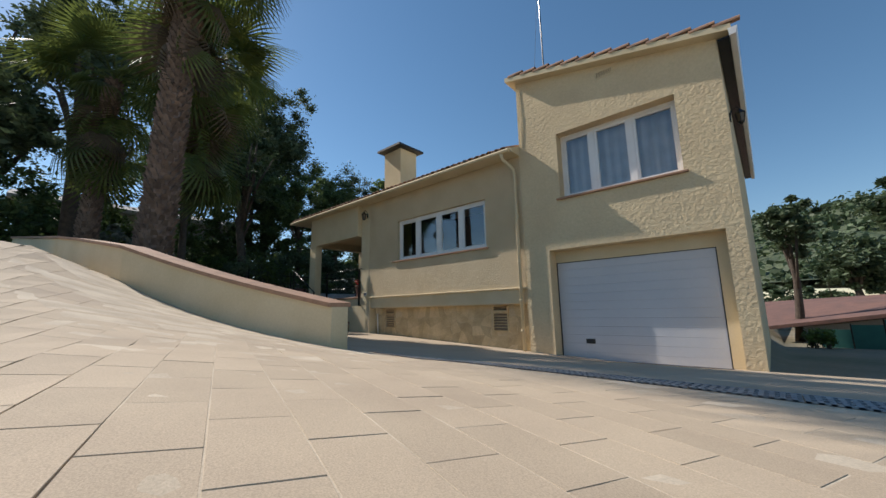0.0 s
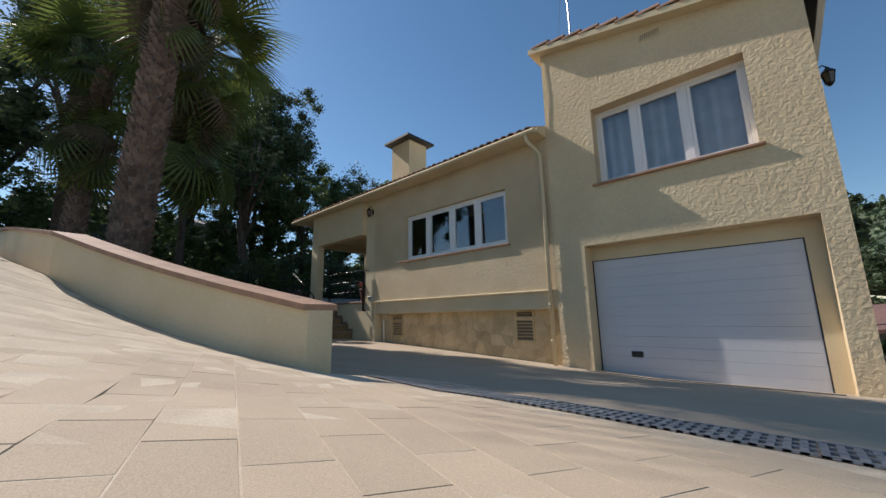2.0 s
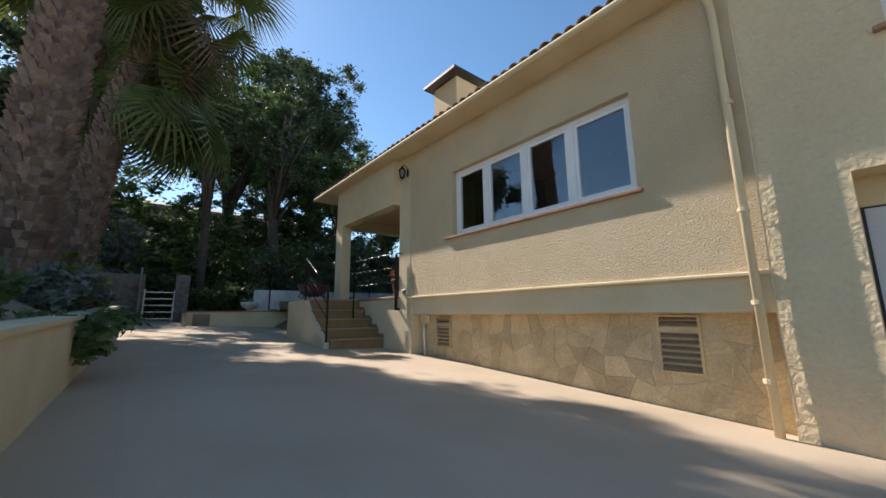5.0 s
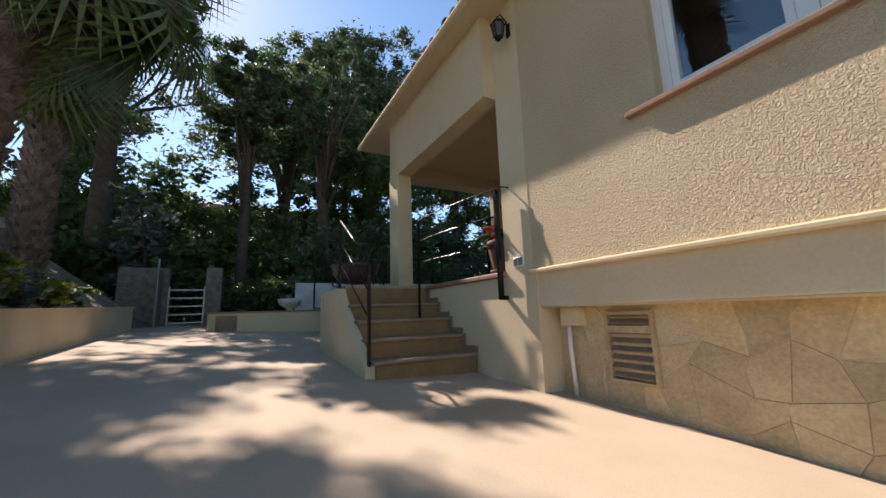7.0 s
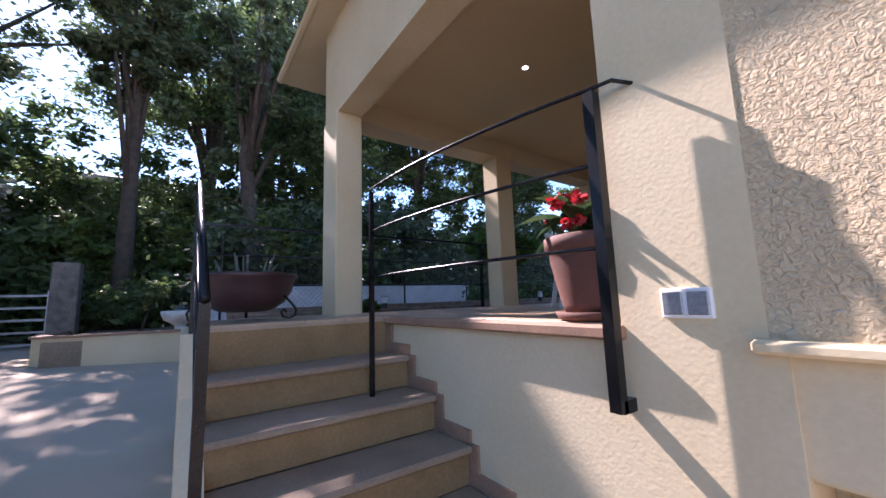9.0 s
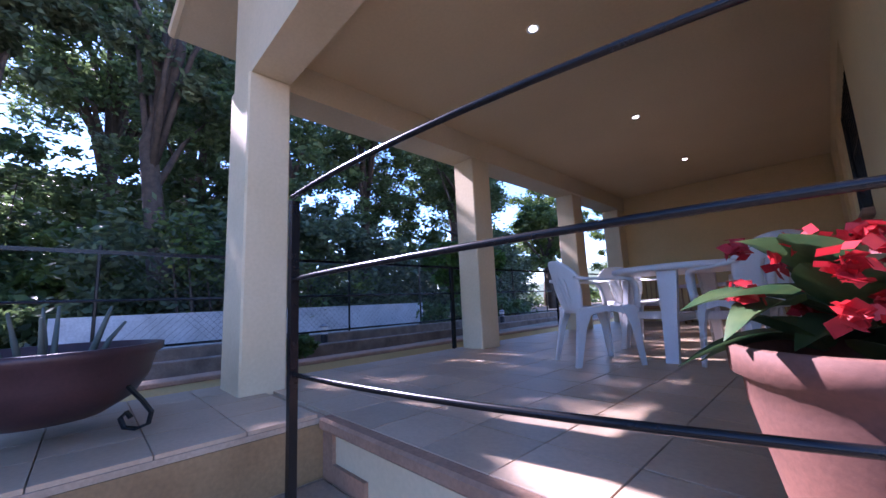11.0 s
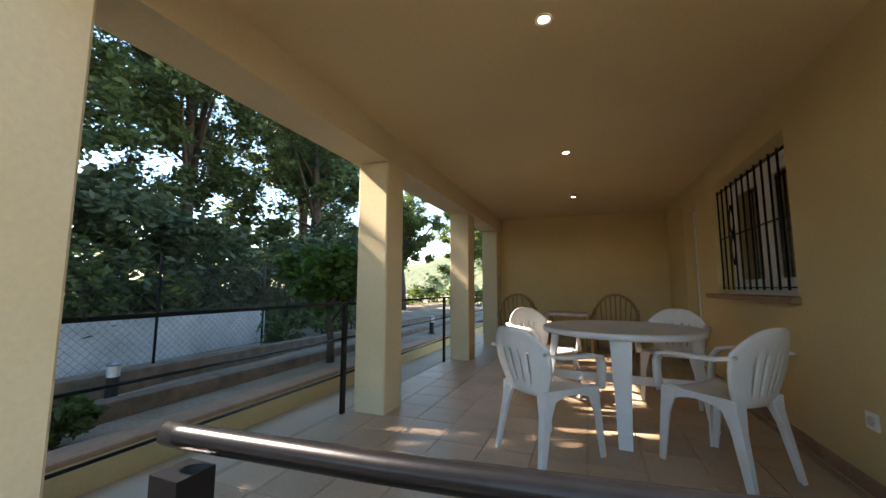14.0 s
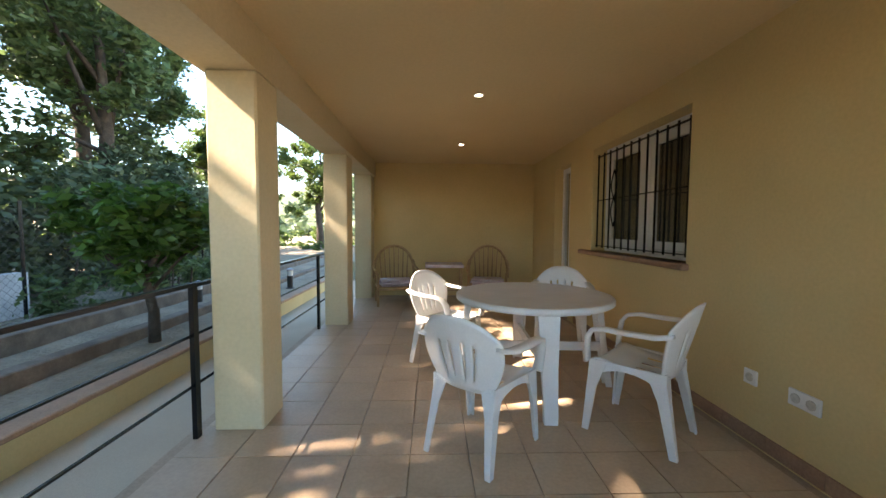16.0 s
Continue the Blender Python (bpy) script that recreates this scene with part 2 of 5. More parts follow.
def ob_from(name, bm, m, smooth=False):
    bmesh.ops.recalc_face_normals(bm, faces=bm.faces[:])
    me = bpy.data.meshes.new(name)
    bm.to_mesh(me)
    bm.free()
    for mm in (m if isinstance(m, (list, tuple)) else [m]):
        me.materials.append(mm)
    if smooth:
        me.polygons.foreach_set("use_smooth", [True] * len(me.polygons))
    return new(name, me)


def part(name, bm, m, parent=None, label="", smooth=False, bev=0.0):
    if bev:
        bevel(bm, bev)
    ob = ob_from(name, bm, m, smooth)
    if parent is not None:
        ob.parent = parent
    if label:
        ob["label"] = label
    return ob


def raw(name, verts, faces, m, parent=None, label="", smooth=False):
    me = bpy.data.meshes.new(name)
    me.from_pydata([tuple(v) for v in verts], [], [tuple(f) for f in faces])
    me.materials.append(m)
    if smooth:
        me.polygons.foreach_set("use_smooth", [True] * len(me.polygons))
    ob = new(name, me)
    if parent is not None:
        ob.parent = parent
    if label:
        ob["label"] = label
    return ob


def thing(name, label, category, at=(0, 0, 0), rz=0, group=""):
    e = new(name)
    e.empty_display_size = 0.1
    e.matrix_basis = pose(*at, 0, 0, rz)
    return tagged(e, label, category, group)


def structure(ob, label="", category=""):
    return tagged(ob, label, category, "", "structure")


def boxes(name, m, *bs, bev=0.0, parent=None, label=""):
    bm = bmesh.new()
    for b in bs:
        box(bm, *b)
    return part(name, bm, m, parent, label, bev=bev)


def wall_xz(bm, x0, x1, z0, z1, y0, y1, holes):
    """A wall along x from y0 to y1 thick with openings (xa, xb, za, zb) right through it."""
    xs = sorted({x0, x1, *[h[0] for h in holes], *[h[1] for h in holes]})
    zs = sorted({z0, z1, *[h[2] for h in holes], *[h[3] for h in holes]})
    for xa, xb in zip(xs, xs[1:]):
        solid = []
        for za, zb in zip(zs, zs[1:]):
            cx, cz = (xa + xb) / 2, (za + zb) / 2
            if any(h[0] < cx < h[1] and h[2] < cz < h[3] for h in holes):
                solid.append(None)
            elif solid and solid[-1]:
                solid[-1][1] = zb
            else:
                solid.append([za, zb])
        for s in solid:
            if s:
                box(bm, xa, y0, s[0], xb, y1, s[1])


# ---- levels of the ground ----
def lerp(x, x0, x1, a, b):
    t = min(max((x - x0) / (x1 - x0), 0), 1)
    return a + (b - a) * t


def court_z(x, y):
    base = -0.56 if x > -1.5 else -0.56 - 0.0497 * (x + 1.5)
    return base + lerp(x, -10, -1, 0.04, 0.115) * (8.13 - min(max(y, 3.0), 8.4))


def ramp_k(x):
    X = max(-x, -4)
    if X < 6:
        return 0.10 + 0.02 * X + 0.0064 * X * abs(X)
    return 0.45 + 0.03 * min(X - 6, 3.5) + 0.008 * max(X - 9.5, 0)


def gz(x, y):
    d = max(3.0 - y, 0)
    d = d * d / (d + 0.12) if d < 3.5 else 3.38 + 0.25 * (1 - math.exp(-(d - 3.5)))
    w = lerp(x, -60, -20, 0.35, 1) if x < -20 else 1
    return court_z(max(x, -22), y) + d * ramp_k(max(x, -22)) * w


def sheet(name, xs, ys, f, m, thick=0.0):
    v = [(x, y, f(x, y)) for x in xs for y in ys]
    k = len(ys)
    fc = [(i * k + j, (i + 1) * k + j, (i + 1) * k + j + 1, i * k + j + 1) for i in range(len(xs) - 1) for j in range(k - 1)]
    ob = raw(name, v, fc, m, smooth=True)
    return ob


def span(a, b, n):
    return [a + (b - a) * i / n for i in range(n + 1)]


def parapet_y(x):
    return lerp(x, -6, -2.5, 0.45, 1.86) if x > -6 else lerp(x, -14, -6, -0.80, 0.45)


def parapet_top(x):
    if x > -6:
        return lerp(x, -6, -2.5, 1.67, 0.705) - 0.05 * math.sin(math.pi * lerp(x, -6, -2.5, 0, 1))
    return 1.67 + 0.175 * min(-6 - x, 3) + 0.125 * max(-9 - x, 0)


far = [-900, -400, -200, -120, -80, -60, -45, -35, -28]
gx = far + span(-24, 6, 60) + [8, 11, 15, 20, 28, 40, 60, 90, 150, 300, 900]
gy = [-900, -300, -120, -60, -30, -20, -14, -10] + span(-8, 10, 60) + [12, 15, 20, 28, 40, 60, 90, 150, 300, 900]


def under(x, y):
    """The garden and the land round about, below all paving."""
    z = gz(x, y) - 0.04
    if -20 < x < -2.5 and y < 3.05:
        z = min(z, court_z(x, 3) - 0.1)
    if x > 2:
        z -= 0.1 * min(x - 2, 12) * lerp(y, 2, 8, 0, 1)
    if x > 1.2 and y > 8:
        z = lerp(y, 8, 10.5, z, min(z, -0.75 - 0.031 * (y - 10)))
    if x < -15.3:
        z = z if y < 7 else lerp(y, 7, 8, z, 0.85)
    return z


structure(sheet("ground", gx, gy, under, M["earth"]), "dry earthen ground round the house", "ground")
structure(sheet("pavement", span(-24, 8, 64), span(3.0, 8.3, 14), gz, M["court"]), "grey concrete courtyard in front of the house", "pavement")
structure(sheet("pavement", span(-3.6, -2.3, 6), span(1.5, 3.0, 6), lambda x, y: court_z(x, 3.0) - 0.002 + 0.01 * (3 - y), M["court"]), "grey concrete corner beside the ramp wall", "pavement")
structure(sheet("pavement", span(-24, -3.6, 40), span(2.35, 3.0, 3), lambda x, y: court_z(x, 3.0) - 0.002 + 0.01 * (3 - y), M["court"]), "grey concrete courtyard edge along the planter", "pavement")
ramp_ys = span(-9, 3.0, 36)
structure(sheet("road", span(-2.3, 8, 26), ramp_ys, gz, M["joint"]), "sloping paved driveway ramp", "road")


structure(sheet("pavement", span(-2.3, 8, 26), span(2.59, 3.02, 4), lambda x, y: gz(x, y) + 0.004, M["court"]), "grey concrete strip behind the drain", "pavement")


def upper_ramp():
    v, f = [], []
    xs = span(-22, -2.3, 50)
    n = 20
    for x in xs:
        top = parapet_y(x) + 0.05
        for j in range(n + 1):
            y = -9 + (top + 9) * (j / n)
            v.append((x, y, gz(x, y)))
    for i in range(len(xs) - 1):
        for j in range(n):
            a = i * (n + 1) + j
            f.append((a, a + n + 1, a + n + 2, a + 1))
    return raw("road", v, f, M["joint"], smooth=True)


structure(upper_ramp(), "sloping paved driveway ramp", "road")


# ramp parapet with its coping
def parapet(name, xs, th, top, y_of, low, m):
    bm = bmesh.new()
    rings(bm, [[(x, y_of(x), low(x)), (x, y_of(x) + th, low(x)), (x, y_of(x) + th, top(x)), (x, y_of(x), top(x))] for x in xs])
    return part(name, bm, m)


pxs = span(-22, -6, 14) + span(-5.8, -2.5, 14)
ramp_wall = structure(parapet("wall_ramp", pxs, 0.22, lambda x: parapet_top(x) - 0.05, parapet_y, lambda x: gz(x, parapet_y(x)) - 0.6, M["plaster"]),
                      "cream plastered low wall beside the ramp", "wall")
cop = parapet("coping", pxs, 0.30, parapet_top, lambda x: parapet_y(x) - 0.04, lambda x: parapet_top(x) - 0.05, M["coping"])
cop.parent = ramp_wall
# planter wall along the court, with soil between the two
bxs = span(-19.4, -3.7, 30)
bed_top = lambda x: lerp(x, -19.3, -8, 1.08, 0.72) if x < -8 else lerp(x, -8, -2.6, 0.72, 0.6)
court_wall = structure(parapet("wall_court", bxs, 0.2, bed_top, lambda x: 2.32, lambda x: court_z(x, 3) - 0.3, M["plaster"]),
                       "cream plastered planter wall along the courtyard", "wall")
bcop = parapet("coping", bxs, 0.26, lambda x: bed_top(x) + 0.04, lambda x: 2.29, bed_top, M["plaster"])
bcop.parent = court_wall
v, f = [], []
sx = span(-20, -3.75, 40)
for x in sx:
    ya, yb = parapet_y(x) + 0.2, (2.34 if x < -3.75 else 2.1)
    for j in range(6):
        t = j / 5
        z = (parapet_top(x) - 0.25) * (1 - t) + (bed_top(x) - 0.08) * t
        v.append((x, ya + (yb - ya) * t, z))
for i in range(len(sx) - 1):
    for j in range(5):
        a = i * 6 + j
        f.append((a, a + 6, a + 7, a + 1))
structure(boxes("wall_bed_end", M["plaster"], (-3.9, parapet_y(-3.8) + 0.15, -0.4, -3.704, 2.325, bed_top(-3.8) - 0.004)), "cream plastered end wall of the raised bed", "wall")
structure(raw("ground", v, f, M["soil"], smooth=True), "brown planting soil in the raised bed", "ground")

# ---- the house ----
FY = 7.85
bm = bmesh.new()
wall_xz(bm, -9.62, -3.25, 1.12, 4.62, FY, FY + 0.3, [(-8.08, -4.42, 2.3, 3.68)])
structure(part("wall_south", bm, M["stucco"]), "cream rough stucco front wall", "wall")
structure(boxes("wall_south_pier", M["plaster"], (-10.1, FY - 0.004, -0.4, -9.62, FY + 0.3, 4.62), (-9.62, FY - 0.004, -0.4, -9.58, FY + 0.3, 1.12)), "smooth cream plastered pier", "wall")
# band under the front wall
bm = bmesh.new()
rings(bm, [[(x, FY + 0.02, 0.735), (x, FY + 0.28, 0.735), (x, FY + 0.28, 1.12), (x, FY + 0.015, 1.12)] for x in (-9.58, -3.25)])
structure(part("wall_band", bm, M["plaster"]), "smooth cream plaster band under the stucco", "wall")
trim = boxes("trim_ledge", M["plaster"], (-9.66, FY - 0.055, 1.09, -3.25, FY + 0.03, 1.135), bev=0.012)
structure(trim, "thin rounded plaster ledge", "trim")
structure(boxes("wall_stone", M["mortar"], (-9.58, 8.14, -0.9, -3.0, 8.4, 0.74)), "flagstone clad basement wall", "wall")
structure(boxes("trim_soffit", M["plaster"], (-9.58, 7.9, 0.715, -3.25, 8.15, 0.733)), "thin drip edge under the band", "trim")

# garage block
bm = bmesh.new()
wall_xz(bm, -3.25, 1.12, -1.0, 5.6, FY, FY + 0.38, [(-2.22, 0.32, 3.2, 4.86), (-2.60, 0.83, -1.5, 1.97)])
rings(bm, [[(-3.25, y, 5.6), (1.12, y, 5.6), (1.12, y, 5.68), (-3.25, y, 6.68)] for y in (FY, FY + 0.38)])
structure(part("wall_garage_south", bm, M["stucco_soft"]), "cream coarse plastered wall of the garage block", "wall")
bm = bmesh.new()
box(bm, 0.8, FY + 0.38, -1.0, 1.12, 18, 5.68)
structure(part("wall_garage_east", bm, M["stucco_soft"]), "cream coarse plastered side wall", "wall")
bm = bmesh.new()
box(bm, -3.25, FY + 0.38, -1.0, -2.95, 18, 6.66)
box(bm, -3.25, 17.7, -1, 1.12, 18, 5.6)
box(bm, -2.95, 12, -1, 0.8, 12.2, 5.5)
structure(part("wall_garage_west", bm, M["stucco_soft"]), "cream coarse plastered wall above the lower roof", "wall")
structure(boxes("floor_garage", M["court"], (-2.95, 8.1, -0.72, 0.8, 17.7, -0.6)), "concrete garage floor", "floor")
structure(boxes("floor_upper", M["plaster"], (-2.95, 8.23, 2.2, 0.8, 17.7, 2.4)), "upper floor slab", "floor")
# head and jambs round the garage door
structure(boxes("trim_garage", M["plaster"], (-2.60, 8.2, 1.69, 0.83, 8.32, 1.975), (0.63, 8.2, -0.62, 0.83, 8.32, 1.69)), "plastered head and jamb of the garage", "trim")

# block roof, falling towards the east
roof = structure(new("roof_garage"), "clay tiled roof of the garage block", "roof")
bm = bmesh.new()
rings(bm, [[(-3.45, y, 6.72), (1.36, y, 5.62), (1.36, y, 5.74), (-3.45, y, 6.84)] for y in (7.62, 18.2)])
part("slab", bm, M["plaster"], roof, "cream plastered roof edge")
bm = bmesh.new()
rings(bm, [[(1.33, y, 5.50), (1.42, y, 5.50), (1.45, y, 5.64), (1.31, y, 5.64)] for y in (7.6, 18.2)])
part("gutter", bm, M["white"], roof, "white gutter")
bm = bmesh.new()
box(bm, 1.13, 7.66, 5.50, 1.32, 18, 5.53)
part("soffit", bm, M["iron"], roof, "brown timber soffit boards")

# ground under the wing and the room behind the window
# wall and floor are coloured near-black to stand in for the unlit room
structure(boxes("wall_back", M["dark"], (-9.8, 11.6, 0.8, -3.25, 11.8, 4.6), (-9.58, 8.4, 0.8, -3.25, 11.6, 1.1)), "inner wall and floor behind the window, coloured near-black as room shade", "wall")
structure(boxes("ceiling_room", M["ceiling"], (-9.8, 8.16, 4.5, -3.26, 11.6, 4.6)), "plain room ceiling", "ceiling")

# porch: slab, wall, end wall, beams, ceiling
PF = 1.165
structure(boxes("floor_porch", M["grout"], (-13.62, FY, 0.6, -10.1, 15.0, PF - 0.02), (-10.1, 8.15, 0.6, -9.8, 15, PF - 0.02)), "tiled terrace floor", "floor")
structure(boxes("wall_porch_base", M["plaster"], (-12.2, FY - 0.004, -0.5, -10.1, FY + 0.2, PF - 0.07)), "cream plastered base wall beside the steps", "wall")
bm = bmesh.new()
ys = [FY + 0.3, 10.61, 12.33, 13.06, 13.72, 15.0]
for i, (a, b) in enumerate(zip(ys, ys[1:])):
    if i == 1:
        box(bm, -10.1, a, PF - 0.1, -9.8, b, 2.2), box(bm, -10.1, a, 3.43, -9.8, b, 4.5)
    elif i == 3:
        box(bm, -10.1, a, 3.4, -9.8, b, 4.5)
    else:
        box(bm, -10.1, a, PF - 0.1, -9.8, b, 4.5)
structure(part("wall_porch_east", bm, M["yellow"]), "yellow plastered porch wall", "wall")
structure(boxes("wall_porch_north", M["yellow"], (-13.5, 14.95, PF - 0.4, -9.8, 15.2, 4.5)), "yellow plastered end wall of the porch", "wall")
structure(boxes("ceiling_porch", M["ceiling"], (-13.4, 7.9, 3.7, -10.1, 14.95, 3.8)), "smooth ochre painted porch ceiling", "ceiling")
bm = bmesh.new()
box(bm, -13.5, 7.66, 3.43, -10.1, 7.94, 4.6)
box(bm, -13.5, 7.94, 3.43, -13.15, 15.2, 4.6)
structure(part("wall_porch_beam", bm, M["plaster"]), "cream plastered beam over the porch openings", "beam")
for x0, y0, x1, y1 in ((-13.5, 7.64, -13.05, 7.94), (-13.466, 10.155, -13.155, 10.475), (-13.5, 12.73, -13.19, 13.05), (-13.49, 14.62, -13.18, 14.95)):
    c = boxes("column", M["plaster"], (x0, y0, PF - 0.03, x1, y1, 3.43), bev=0.012)
    tagged(c, "square cream plastered porch column", "column", "porch columns", "structure")

# wing roof, hipped to the west
wing = structure(new("roof_wing"), "hipped clay tile roof of the wing", "roof")
E0, RS = 4.66, 0.42
bm = bmesh.new()
low = [(-14.8, 7.42, E0 - 0.06), (-3.25, 7.42, E0 - 0.06), (-3.25, 16.5, E0 - 0.06), (-14.8, 16.5, E0 - 0.06)]
rz_ = E0 + RS * 4.5
ridge = [(-10.3, 11.95, rz_), (-3.25, 11.95, rz_)]
a = [bm.verts.new(p) for p in low]
b = [bm.verts.new((p[0], p[1], p[2] + 0.10)) for p in low]
r = [bm.verts.new(p) for p in ridge]
for q in ((a[3], a[2], a[1], a[0]), (a[0], a[1], b[1], b[0]), (a[1], a[2], b[2], b[1]), (a[2], a[3], b[3], b[2]), (a[3], a[0], b[0], b[3]),
          (b[0], b[1], r[1], r[0]), (b[2], b[3], r[0], r[1]), (b[3], b[0], r[0]), (b[1], b[2], r[1])):
    bm.faces.new(q)
part("slab", bm, M["plaster"], wing, "cream painted eaves")
bm = bmesh.new()
tube(bm, [(-14.8, 7.38, E0 - 0.02), (-3.3, 7.38, E0 - 0.02)], 0.055, 8)
part("gutter", bm, M["plaster"], wing, "cream round gutter")
# chimney
ch = thing("chimney", "cream plastered chimney with a dark cap on the tiled roof", "chimney", (-9.9, 9.6, 5.5))
part("shaft", (lambda q: (box(q, -0.5, -0.4, -0.2, 0.5, 0.5, 1.75), q)[1])(bmesh.new()), M["plaster"], ch)
bm = bmesh.new()
rings(bm, [[(-s, -s + 0.05, z), (s, -s + 0.05, z), (s, s + 0.05, z), (-s, s + 0.05, z)] for s, z in ((0.53, 1.75), (0.70, 1.80), (0.70, 1.88), (0.12, 2.16))])
part("cap", bm, M["black"], ch, "dark metal cap")


# windows
def pane(parent, x0, x1, z0, z1, y, fr=0.055):
    sash = part("sash", bmesh.new(), M["white"], parent)
    bm = bmesh.new()
    for b_ in ((x0, y - 0.03, z0, x0 + fr, y + 0.03, z1), (x1 - fr, y - 0.03, z0, x1, y + 0.03, z1),
               (x0 + fr, y - 0.03, z0, x1 - fr, y + 0.03, z0 + fr), (x0 + fr, y - 0.03, z1 - fr, x1 - fr, y + 0.03, z1)):
        box(bm, *b_)
    bm.to_mesh(sash.data), bm.free()
    bm = bmesh.new()
    box(bm, x0 + fr - 0.005, y - 0.004, z0 + fr - 0.005, x1 - fr + 0.005, y + 0.004, z1 - fr + 0.005)
    g = part("pane", bm, M["glass"], sash)
    g.visible_shadow = False
    return sash


def window_south(name, label, x0, x1, z0, z1, y, splits, sill):
    w = structure(new(name), label, "window")
    bm = bmesh.new()
    f = 0.07
    for b_ in ((x0, y - 0.04, z0, x0 + f, y + 0.05, z1), (x1 - f, y - 0.04, z0, x1, y + 0.05, z1),
               (x0 + f, y - 0.04, z0, x1 - f, y + 0.05, z0 + f), (x0 + f, y - 0.04, z1 - f, x1 - f, y + 0.05, z1)):
        box(bm, *b_)
    for s in splits:
        box(bm, s - 0.05, y - 0.04, z0 + f, s + 0.05, y + 0.05, z1 - f)
    part("window_frame", bm, M["white"], w)
    xs = [x0 + f] + [q for s in splits for q in (s - 0.05, s + 0.05)] + [x1 - f]
    for a_, b_ in zip(xs[::2], xs[1::2]):
        pane(w, a_ + 0.003, b_ - 0.003, z0 + f + 0.003, z1 - f - 0.003, y)
    bm = bmesh.new()
    box(bm, *sill)
    part("window_sill", bm, M["coping"], w, "thin terracotta sill", bev=0.008)
    return w


window_south("window_1", "white four-light window with dark rooms behind", -8.08, -4.42, 2.3, 3.68, 8.0, (-7.2, -6.27, -5.38),
             (-8.33, FY - 0.06, 2.25, -4.35, FY + 0.25, 2.296))
window_south("window_2", "white three-light window with pale curtains drawn behind", -2.22, 0.32, 3.22, 4.86, 8.16, (-1.45, -0.60),
             (-2.30, FY - 0.07, 3.165, 0.40, FY + 0.3, 3.21))
cur = thing("curtain", "pale grey curtain hanging behind the upper window", "curtain", (-0.95, 8.36, 3.22))
bm = bmesh.new()
n = 60
va = [[bm.verts.new((-1.25 + 2.5 * i / n, 0.02 * math.sin(i * 1.3), z)) for i in range(n + 1)] for z in (0.0, 1.7)]
for i in range(n):
    bm.faces.new((va[0][i], va[0][i + 1], va[1][i + 1], va[1][i]))
part("cloth", bm, M["curtain"], cur, smooth=True)

# garage door of horizontal panels
gd = structure(new("door_garage"), "white sectional garage door with grooved panels, closed", "garage door")
zs = span(-0.6, 1.69, 4)
for i in range(4):
    for k in range(3):
        h = (zs[i + 1] - zs[i]) / 3
        bm = bmesh.new()
        box(bm, -2.59, 8.225, zs[i] + k * h + 0.0015, 0.625, 8.26, zs[i] + (k + 1) * h)
        part("panel", bm, M["door"], gd, bev=0.0012)
bm = bmesh.new()
box(bm, -2.598, 8.212, -0.6, -2.575, 8.27, 1.71), box(bm, -2.575, 8.212, 1.675, 0.61, 8.27, 1.71), box(bm, 0.61, 8.212, -0.6, 0.63, 8.27, 1.71)
part("seal", bm, M["black"], gd, "black rubber seal")
bm = bmesh.new()
box(bm, -2.01, 8.20, -0.22, -1.81, 8.226, -0.115)
part("handle", bm, M["black"], gd, "black grip plate", bev=0.006)


# ---- steps and landing ----
st = structure(new("stairs"), "outdoor steps with ochre risers and terracotta treads", "stairs")
NOSE = [-10.77, -11.13, -11.5, -11.87, -12.24]
TZ = [0.17, 0.40, 0.63, 0.86, PF]
SY0, SY1 = 6.46, 7.83
for i, (x, z) in enumerate(zip(NOSE, TZ)):
    z0 = -0.25 if i == 0 else TZ[i - 1]
    bm = bmesh.new()
    box(bm, x - (0.02 if i else 0.02), SY0, z0 - (0.0 if i == 0 else 0.0), x - 0.40, SY1, z - 0.045)
    part("riser", bm, M["riser"], st)
    if i < 4:
        bm = bmesh.new()
        box(bm, x + 0.025, SY0 - 0.03, z - 0.045, x - 0.385, SY1, z)
        part("tread", bm, M["tread"], st, bev=0.014)
    bm = bmesh.new()
    if i < 4:
        box(bm, x - 0.0, SY1 - 0.005, z, x - 0.40, FY - 0.006, z + 0.085)
        box(bm, x - 0.29, SY1 - 0.005, z + 0.085, x - 0.40, FY - 0.006, z + 0.24)
        part("skirting", bm, M["coping"], st, "dark terracotta skirting")
bm = bmesh.new()
rings(bm, [[(x, SY0 - 0.12, -0.3 if x > -12 else 0.0), (x, SY0, -0.3 if x > -12 else 0.0), (x, SY0, z), (x, SY0 - 0.12, z)]
           for x, z in ((-10.86, 0.10), (-11.2, 0.31), (-11.57, 0.54), (-11.94, 0.77), (-12.3, PF - 0.05), (-13.62, PF - 0.05))])
part("stringer", bm, M["plaster"], st, "cream plastered side wall of the steps")
structure(boxes("floor_landing", M["grout"], (-13.62, SY0, 0.1, -12.27, FY, PF - 0.02)), "tiled landing at the head of the steps", "floor")


# ---- rails ----
def bar_thing(name, label, bars, group=""):
    t = thing(name, label, "railing", bars[0][1][0], 0, group)
    base = Vector(bars[0][1][0])
    for nm, pts, size in bars:
        bm = bmesh.new()
        p = [Vector(q) - base for q in pts]
        if isinstance(size, tuple):
            tube(bm, p, 0.01, flat=size)
        else:
            tube(bm, p, size, 14)
        part(nm, bm, M["iron"], t, smooth=not isinstance(size, tuple))
    return t


